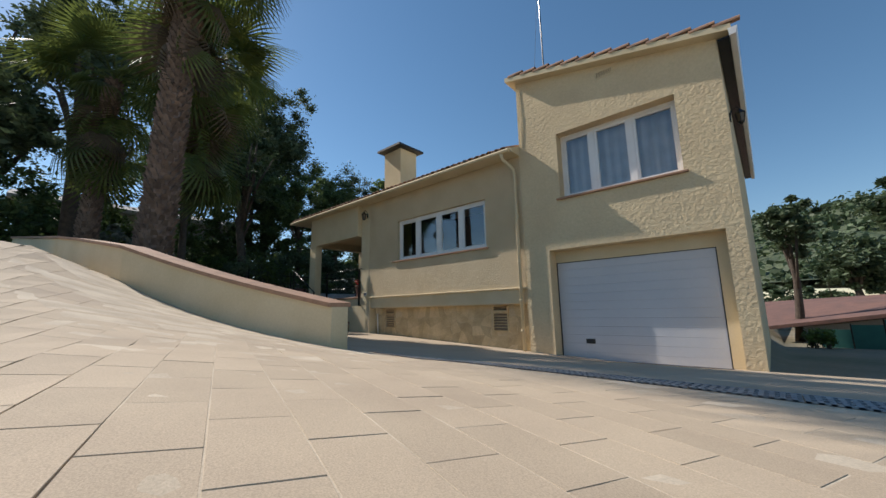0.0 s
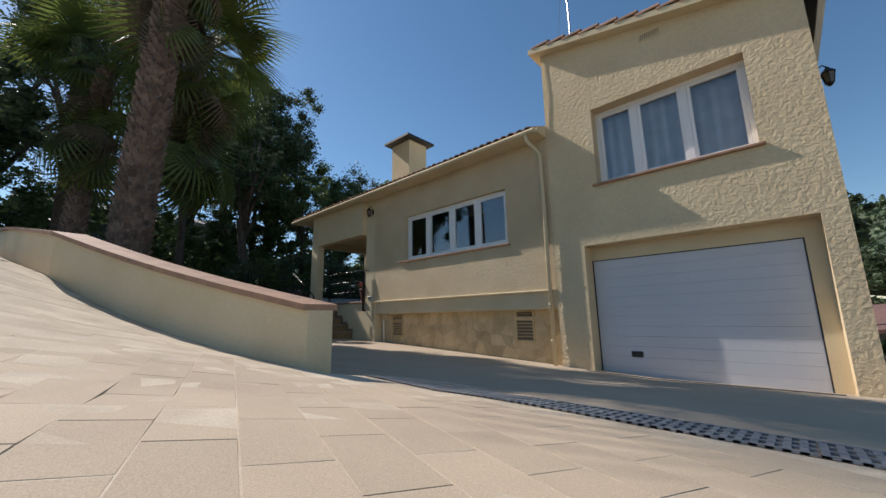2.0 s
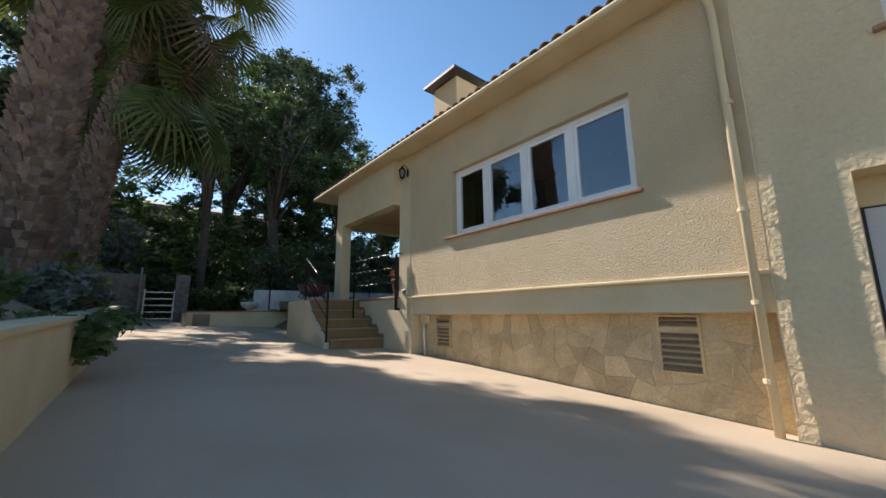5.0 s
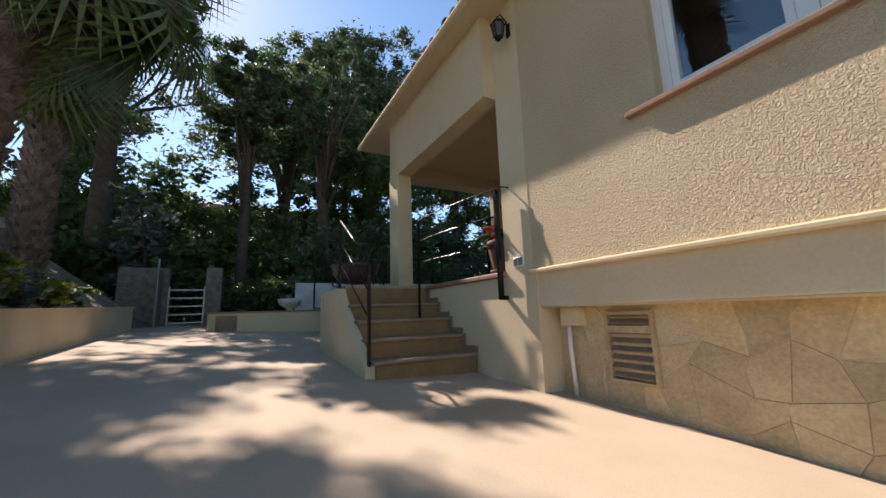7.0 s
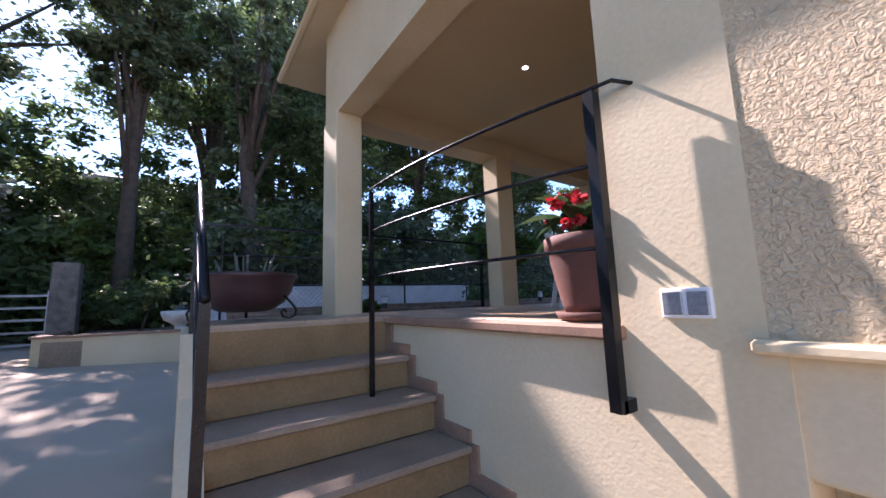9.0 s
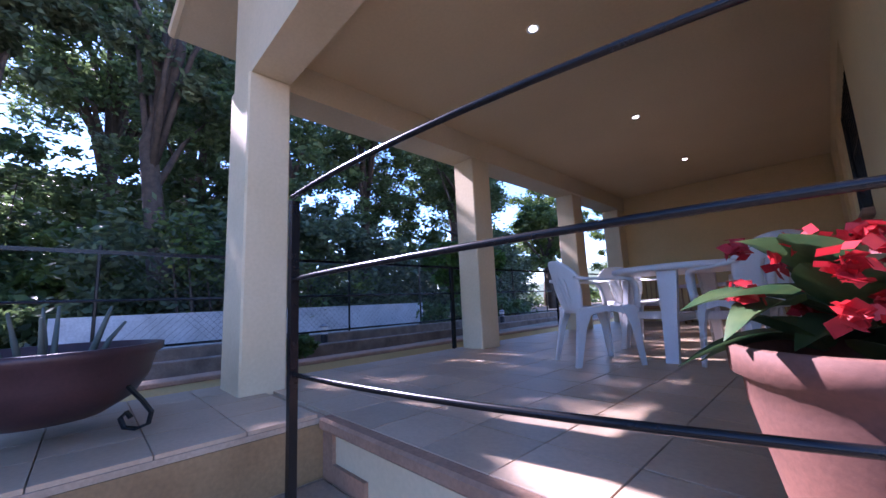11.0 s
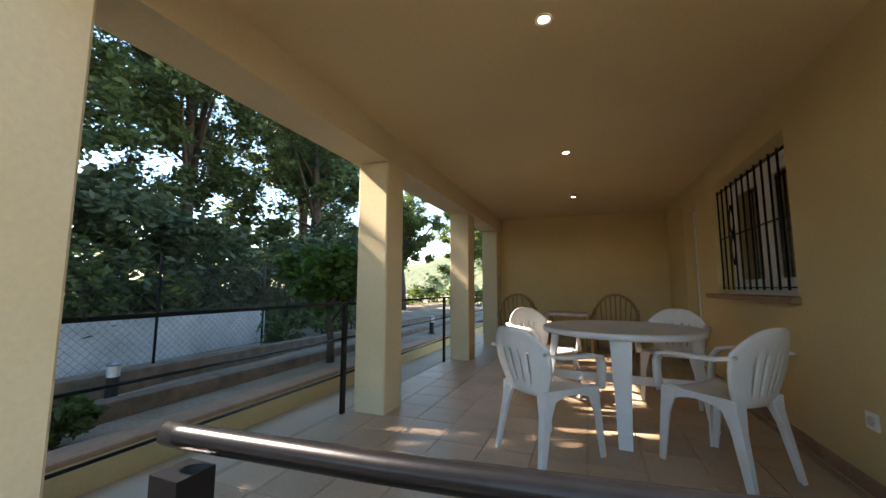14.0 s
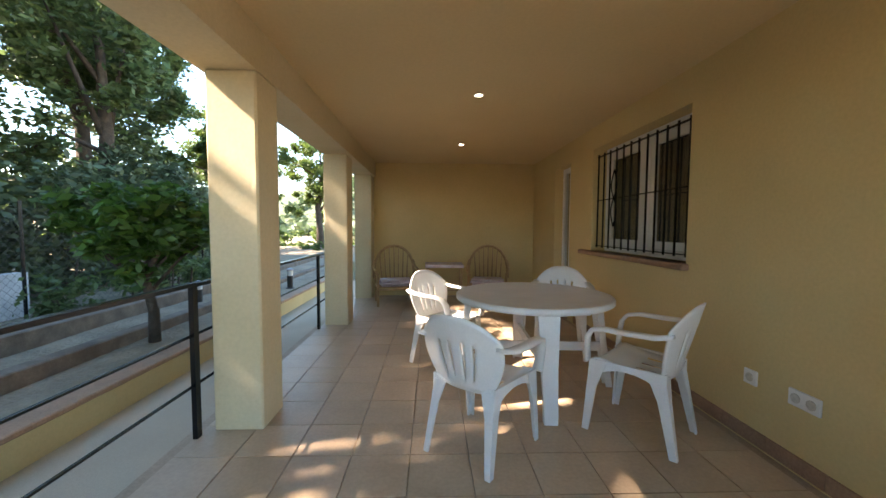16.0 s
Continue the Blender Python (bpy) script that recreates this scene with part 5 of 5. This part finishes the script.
# porch window with its grille
w3 = structure(new("window_3"), "white two-light porch window behind a black iron grille", "window")
bm = bmesh.new()
XW = -9.93
for b_ in ((XW, 10.61, 2.2, XW + 0.06, 10.67, 3.43), (XW, 12.27, 2.2, XW + 0.06, 12.33, 3.43), (XW, 10.67, 2.2, XW + 0.06, 12.27, 2.27), (XW, 10.67, 3.36, XW + 0.06, 12.27, 3.43), (XW, 11.41, 2.27, XW + 0.06, 11.53, 3.36)):
    box(bm, *b_)
part("window_frame", bm, M["white"], w3)
for a_, b2 in ((10.67, 11.41), (11.53, 12.27)):
    bm = bmesh.new()
    for q in ((XW + 0.005, a_ + 0.004, 2.275, XW + 0.05, a_ + 0.07, 3.355), (XW + 0.005, b2 - 0.07, 2.275, XW + 0.05, b2 - 0.004, 3.355), (XW + 0.005, a_ + 0.07, 2.275, XW + 0.05, b2 - 0.07, 2.35), (XW + 0.005, a_ + 0.07, 3.28, XW + 0.05, b2 - 0.07, 3.355)):
        box(bm, *q)
    sash = part("sash", bm, M["white"], w3)
    bm = bmesh.new()
    box(bm, XW + 0.02, a_ + 0.068, 2.348, XW + 0.03, b2 - 0.068, 3.282)
    g = part("pane", bm, M["glass"], sash)
    g.visible_shadow = False
bm = bmesh.new()
box(bm, -10.16, 10.575, 2.15, -9.94, 12.6, 2.20)
part("window_sill", bm, M["coping"], w3, "brown tiled sill", bev=0.01)
gr = thing("window_grille", "black wrought iron window grille with a scroll", "grille", (-10.07, 11.447, 2.235))
for k in range(12):
    bm = bmesh.new()
    y = -0.79 + 1.58 * k / 11
    tube(bm, [(0, y, 0.01), (0, y, 1.115)], 0.008, flat=(0.014, 0.014))
    part("bar", bm, M["iron"], gr)
for z in (0.03, 0.57, 1.09):
    bm = bmesh.new()
    tube(bm, [(0.008, -0.82, z), (0.008, 0.82, z)], 0.008, flat=(0.03, 0.008))
    part("crossbar", bm, M["iron"], gr)
for sg in (-1, 1):
    for up in (-1, 1):
        bm = bmesh.new()
        tube(bm, [(-0.012, 0.38 + sg * 0.055 * math.sin(u * math.pi) * (1.3 - 0.5 * u), 0.57 + up * 0.31 * u) for u in span(0, 1, 8)], 0.007, 5)
        part("scroll", bm, M["iron"], gr)
# room shell coloured near-black, its shade is in the paint
structure(boxes("wall_room_back", M["dark"], (-8.6, 10.2, 1.0, -8.4, 14.4, 4.4), (-9.8, 10.2, 1.0, -8.6, 10.3, 4.4), (-9.8, 14.3, 1.0, -8.6, 14.4, 4.4), (-9.8, 10.3, 0.9, -8.6, 14.3, 1.0), (-9.8, 10.3, 4.3, -8.6, 14.3, 4.4)), "room behind the porch window, its shade painted near-black", "wall")
d1 = structure(new("door_1"), "white framed glazed porch door, closed", "door")
bm = bmesh.new()
for b_ in ((-9.97, 13.06, PF, -9.9, 13.14, 3.4), (-9.97, 13.64, PF, -9.9, 13.72, 3.4), (-9.97, 13.14, 3.33, -9.9, 13.64, 3.4), (-9.97, 13.14, PF, -9.9, 13.64, PF + 0.3), (-9.97, 13.35, PF + 0.3, -9.9, 13.43, 3.33)):
    box(bm, *b_)
part("door_frame", bm, M["white"], d1)
for a_, b2 in ((13.14, 13.35), (13.43, 13.64)):
    bm = bmesh.new()
    box(bm, -9.945, a_, PF + 0.3, -9.935, b2, 3.33)
    part("pane", bm, M["glass"], d1).visible_shadow = False
# sockets, skirting
for y, w in ((9.98, 0.045), (9.65, 0.085)):
    s_ = thing("wall_socket", "white socket plate low on the yellow wall", "socket", (-10.1, y, 1.562), 0, "porch sockets")
    bm = bmesh.new()
    box(bm, -0.012, -w, -0.045, 0.005, w, 0.045)
    part("plate", bm, M["white"], s_, bev=0.003)
    for o in ([0] if w < 0.06 else [-0.042, 0.042]):
        bm = bmesh.new()
        lathe(bm, [(0.026, 0), (0.026, 0.006), (0.02, 0.008)], 14)
        bmesh.ops.transform(bm, matrix=pose(-0.01, o, 0, 0, -90, 0), verts=bm.verts[:])
        part("outlet", bm, M["cast"], s_)
base_ = structure(new("baseboard"), "brown tile skirting along the porch walls", "baseboard")
y = 8.2
while y < 14.9:
    if not 12.75 < y < 13.72:
        bm = bmesh.new()
        box(bm, -10.115, y, PF, -10.099, min(y + 0.325, 14.93), PF + 0.085)
        part("tile", bm, M["coping"], base_)
    y += 0.33
# downlights in the ceiling, and their lamps
for y in (9.18, 11.29, 13.335):
    dl = thing("downlight", "small round lit downlight in the porch ceiling", "downlight", (-11.645, y, 3.7), 0, "porch downlights")
    bm = bmesh.new()
    rings(bm, [[(r_ * math.cos(2 * math.pi * k / 20), r_ * math.sin(2 * math.pi * k / 20), z) for k in range(20)] for r_, z in ((0.045, -0.001), (0.047, -0.008), (0.028, -0.006), (0.027, -0.001))], cap=False)
    part("bezel", bm, M["white"], dl, smooth=True)
    bm = bmesh.new()
    lathe(bm, [(0.025, -0.004), (0.025, -0.001)], 20)
    part("bulb", bm, M["spot"], dl)


# ---- garden lamps, fence ----
def bollard(x, y, z):
    t = thing("garden_lamp", "short black bollard lamp with a white glass head", "garden lamp", (x, y, z), 0, "bollard lamps")
    bm = bmesh.new()
    lathe(bm, [(0.09, 0), (0.09, 0.02), (0.06, 0.03), (0.06, 0.28)], 14)
    part("stem", bm, M["black"], t, smooth=False)
    bm = bmesh.new()
    lathe(bm, [(0.062, 0.28), (0.066, 0.40)], 14)
    part("glass", bm, M["milk"], t)
    bm = bmesh.new()
    lathe(bm, [(0.075, 0.40), (0.075, 0.42), (0.03, 0.45)], 14)
    part("cap", bm, M["steel"], t)


bollard(-16.5, 9.9, 0.98)
bollard(-16.5, 14.9, 1.0)
bollard(-15.2, 16.0, 1.12)
fc = thing("wire_fence", "chain-link fence on dark posts before the white wall", "fence", (-18.3, 7, 0.95))
for k in range(7):
    bm = bmesh.new()
    tube(bm, [(0, 2.2 * k, 0), (0, 2.2 * k, 1.9)], 0.025, 6)
    part("post", bm, M["iron"], fc)
v_, f_ = [], []
for sgn in (1, -1):
    for k in range(-14, 118):
        y0 = 0.12 * k
        a, b = Vector((0.0 + 0.004 * sgn, y0, 0.05)), Vector((0.004 * sgn, y0 + sgn * 1.75, 1.8))
        if min(a.y, b.y) < 0 or max(a.y, b.y) > 13.2:
            continue
        i0 = len(v_)
        v_ += [a + Vector((0, -0.003, 0)), a + Vector((0, 0.003, 0)), b + Vector((0, 0.003, 0)), b + Vector((0, -0.003, 0))]
        f_.append((i0, i0 + 1, i0 + 2, i0 + 3))
tagged(raw("mesh", v_, f_, M["wire"], fc), kind="stuff")

# ---- neighbours and distance ----
nh = thing("house", "neighbour's pale house with a low tiled roof among trees", "house", (-46, 7, 3.6))
bm = bmesh.new()
box(bm, -4, -8, -3, 4, 8, 6.2)
part("wall", bm, M["facade"], nh)
bm = bmesh.new()
rings(bm, [[(-5, y, 6.2), (5, y, 6.2), (5, y, 6.5), (0, y, 8.0), (-5, y, 6.5)] for y in (-9, 9)])
part("roof", bm, M["facade"], nh)
for y in (-5, -1.5, 2.5, 5.5):
    bm = bmesh.new()
    box(bm, 3.98, y, 3.6, 4.03, y + 1.2, 5.0)
    part("window", bm, M["dark"], nh)
hedge("tall dark shrubs before the neighbour's house", -41, -39, -4, 16, 1.0, 8.0, 12000, 0.18, "leaf", 85, "shrub_belt", "shrubs")
nh2 = thing("house", "low outbuilding with a wide weathered red tiled roof", "house", (3.5, 26, -1.4))
bm = bmesh.new()
rings(bm, [[(-1.2, -3, -0.5), (4, -3, -0.5), (4, 5, -0.5), (-1.2, 5, -0.5)], [(-1.2, -3, 0.95), (4, -3, 1.65), (4, 5, 1.7), (-1.2, 5, 1.2)]])
part("wall", bm, M["facade"], nh2)
bm = bmesh.new()
rings(bm, [[(-2.4, -4, 0.85), (-2.4, -4, 1.0), (-2.6, 6, 2.12), (-2.6, 6, 1.97)], [(5.5, -4, 2.0), (5.5, -4, 2.15), (5.5, 6, 2.55), (5.5, 6, 2.4)]])
part("roof", bm, M["farroof"], nh2)
gf = thing("screen_fence", "dark green mesh fence panels on posts", "fence", (2.55, 19.2, -1.1))
for k in range(5):
    h = 0.72 + 0.17 * k
    bm = bmesh.new()
    box(bm, 0.8 * k, 0, 0.02, 0.8 * k + 0.76, 0.03, h)
    part("panel", bm, M["fence"], gf)
    bm = bmesh.new()
    tube(bm, [(0.8 * k - 0.02, 0.01, -0.3), (0.8 * k - 0.02, 0.01, h + 0.05)], 0.02, 6)
    part("post", bm, M["iron"], gf)
tree("umbrella pine beside the garage with an open crown", (2.1, 24, -1.3), 7.4, 1.5, 0.17, 0.55, 80, 120, 0.11, "pine", 80, (0.2, 0), 9)
tree("large umbrella pine with a spreading crown", (6.0, 21, -1.2), 6.8, 1.7, 0.2, 0.60, 90, 120, 0.11, "pine", 81, (-0.2, 0), 10)
tree("broad dark pine on the slope behind the outbuilding", (6.5, 40, -1.0), 6.6, 3.4, 0.25, 0.35, 100, 120, 0.17, "pine", 83, (0, 0), 10)
hedge("rough green bushes beyond the garage", 2.1, 2.7, 18.2, 18.9, -1.1, -0.25, 900, 0.07, "bright", 82, "shrub", "shrub")
hedge("scrubby green slope behind the outbuilding", -2, 18, 44, 56, -1.5, 3.0, 9000, 0.3, "pine", 84, "shrub_belt", "shrubs")


def hill_z(x, y):
    d = math.hypot(x - 40, y - 320)
    return -8 + 62 * math.exp(-(d / 190) ** 2) + 7 * noise.noise((x * 0.012, y * 0.012, 3)) + 2.5 * noise.noise((x * 0.06, y * 0.06, 1))


structure(sheet("backdrop", span(-260, 420, 60), span(70, 520, 50), hill_z, M["hill"]), "wooded hillside in the distance", "hill")
rng = np.random.default_rng(77)
cs = []
while len(cs) < 700:
    x, y = rng.uniform(-60, 160), rng.uniform(75, 300)
    cs.append((x, y, hill_z(x, y) + rng.uniform(0.5, 2.5)))
wood = thing("woodland", "far wooded slope of pines and scrub", "woods", (0, 0, 0))
wood["kind"] = "stuff"
v_, f_ = leaves(rng, cs, rng.uniform(2.0, 4.5, 700), 60, 1.1, 1.3)
fast_mesh("canopy", v_, f_, M["pine"], wood)


# ---- pieces: roof tiles, flagstones, floor tiles, pavers ----
def half_tile(length, r):
    bm_ = bmesh.new()
    k = 7
    rows_ = []
    for y, s in ((0, 1.0), (length, 0.82)):
        rows_.append([bm_.verts.new((r * s * math.cos(math.pi * i / (k - 1)), y, r * s * math.sin(math.pi * i / (k - 1)) * 0.8)) for i in range(k)])
        rows_.append([bm_.verts.new((r * s * 0.86 * math.cos(math.pi * i / (k - 1)), y, r * s * 0.8 * math.sin(math.pi * i / (k - 1)) * 0.8)) for i in range(k)])
    a_, b_, c_, d_ = rows_
    for i in range(k - 1):
        bm_.faces.new((a_[i], a_[i + 1], c_[i + 1], c_[i]))
        bm_.faces.new((b_[i], d_[i], d_[i + 1], b_[i + 1]))
        bm_.faces.new((a_[i], b_[i], b_[i + 1], a_[i + 1]))
    me = bpy.data.meshes.new("roof_tile")
    bm_.to_mesh(me), bm_.free()
    me.materials.append(M["rooftile"])
    return me


rt = half_tile(0.42, 0.10)
rr = random.Random(2)
sl = math.degrees(math.atan((rz_ - E0 - 0.04) / 4.53))
for i in range(55):
    x = -14.65 + 0.207 * i
    for j in range(4):
        y = 7.38 + 0.34 * j
        if y - 7.42 > x + 14.8:
            continue
        o = new("roof_tile", rt)
        o.parent = wing
        o.matrix_basis = pose(x + rr.uniform(-0.008, 0.008), y + rr.uniform(-0.015, 0.015), E0 + 0.035 + (y - 7.42) * math.tan(radians(sl)) + 0.012, sl + 2, 0, rr.uniform(-2, 2))
for i in range(13):
    o = new("roof_tile", rt)
    o.parent = roof
    x = -3.35 + 0.37 * i
    o.matrix_basis = pose(x, 7.70, 6.84 - (x + 3.45) * 0.229, 0, 12.9, -90 + rr.uniform(-2, 2))

# flagstones on the basement wall
nx, nz = 23, 5
rs_ = random.Random(4)
gxs = [[-9.55 + (i + (0 if i in (0, nx) else rs_.uniform(-0.42, 0.42))) * 6.3 / nx for i in range(nx + 1)] for j in range(nz + 1)]
gzs = [[0.72 - (j + (0 if j == 0 else rs_.uniform(-0.40, 0.40))) * 0.276 for i in range(nx + 1)] for j in range(nz + 1)]
for i in range(nx):
    for j in range(nz):
        cor = [Vector((gxs[j][i], 0, gzs[j][i])), Vector((gxs[j][i + 1], 0, gzs[j][i + 1])), Vector((gxs[j + 1][i + 1], 0, gzs[j + 1][i + 1])), Vector((gxs[j + 1][i], 0, gzs[j + 1][i]))]
        if rs_.random() < 0.75:
            k = rs_.randrange(4)
            m_ = cor[k].lerp(cor[(k + 1) % 4], rs_.uniform(0.3, 0.7)) + Vector((rs_.uniform(-0.05, 0.05), 0, rs_.uniform(-0.04, 0.04)))
            cor.insert(k + 1, m_)
        c = sum(cor, Vector()) / len(cor)
        if -4.7 < c.x < -3.95 and c.z > 0 or -9.1 < c.x < -8.4 and c.z > 0:
            continue
        out = [c + (q - c) * 0.985 for q in cor]
        inn = [c + (q - c) * 0.965 for q in cor]
        dep = rs_.uniform(0.002, 0.009)
        bm = bmesh.new()
        rings(bm, [[(q.x, 8.142, q.z) for q in out], [(q.x, 8.14 - dep * 0.6, q.z) for q in out], [(q.x, 8.14 - dep, q.z) for q in inn]])
        st_ = part("flagstone", bm, M["stone"], bpy.data.objects["wall_stone"])

# terrace tiles
tm = bmesh.new()
box(tm, -0.1655, -0.1655, -0.022, 0.1655, 0.1655, 0.0)
bevel(tm, 0.0015)
tile_me = bpy.data.meshes.new("tile")
tm.to_mesh(tile_me), tm.free()
tile_me.materials.append(M["tile"])
porch_floor, landing = bpy.data.objects["floor_porch"], bpy.data.objects["floor_landing"]
for i in range(10):
    for j in range(21):
        o = new("tile", tile_me)
        o.parent = porch_floor
        o.location = (-10.177 - 0.168 - 0.336 * i, 8.02 + 0.336 * j, PF + rr.uniform(-0.0007, 0.0007))
for i in range(4):
    for j in range(4):
        o = new("tile", tile_me)
        o.parent = landing
        o.location = (-12.445 - 0.336 * i, 6.632 + 0.336 * j, PF - 0.002)

# ramp pavers
PW, PL = 0.2012, 0.4005
A0 = Vector((-0.951, 0.309))
B0 = Vector((0.309, 0.951))


tpl = bmesh.new()
box(tpl, -PL / 2, -PW / 2, -0.02, PL / 2, PW / 2, 0.0014)
bevel(tpl, 0.001)
tpl_me = bpy.data.meshes.new("paver_template")
tpl.to_mesh(tpl_me), tpl.free()
base_v = [v.co.copy() for v in tpl_me.vertices]
base_f = [tuple(p.vertices) for p in tpl_me.polygons]
bpy.data.meshes.remove(tpl_me)


def laid(c, lift):
    """The corners of one paver laid on the slope at c."""
    out = []
    for q in base_v:
        p = c + A0 * q.x + B0 * q.y
        out.append(Vector((p.x, p.y, gz(p.x, p.y) + q.z + lift)))
    return out


near, rest_v, rest_f = [], [], []
rp = random.Random(6)
for j in range(-48, 24):
    for i in range(-22, 48):
        c = A0 * ((i + 0.5 * (j % 2) + rp.uniform(-0.005, 0.005)) * 0.405) + B0 * (j * 0.205)
        x, y = c
        if y > 2.16 or x > 6 or x < -14 or y < -5.5 or (x < -2.2 and y > parapet_y(x) - 0.12) or (x < -1.9 and y > 1.75):
            continue
        near.append((abs(x + 0.4) + abs(y - 0.9) * 0.9, c, rp.uniform(-0.0005, 0.0006)))
near.sort(key=lambda q: q[0])
ramp = bpy.data.objects["road"]
for d_, c, lift in near[:300]:
    raw("paver", laid(c, lift), base_f, M["paver"], ramp)
for d_, c, lift in near[300:]:
    b0 = len(rest_v)
    rest_v += laid(c, lift)
    rest_f += [tuple(b0 + k for k in p) for p in base_f]
tagged(raw("paving", rest_v, rest_f, M["paver"], ramp), kind="stuff")
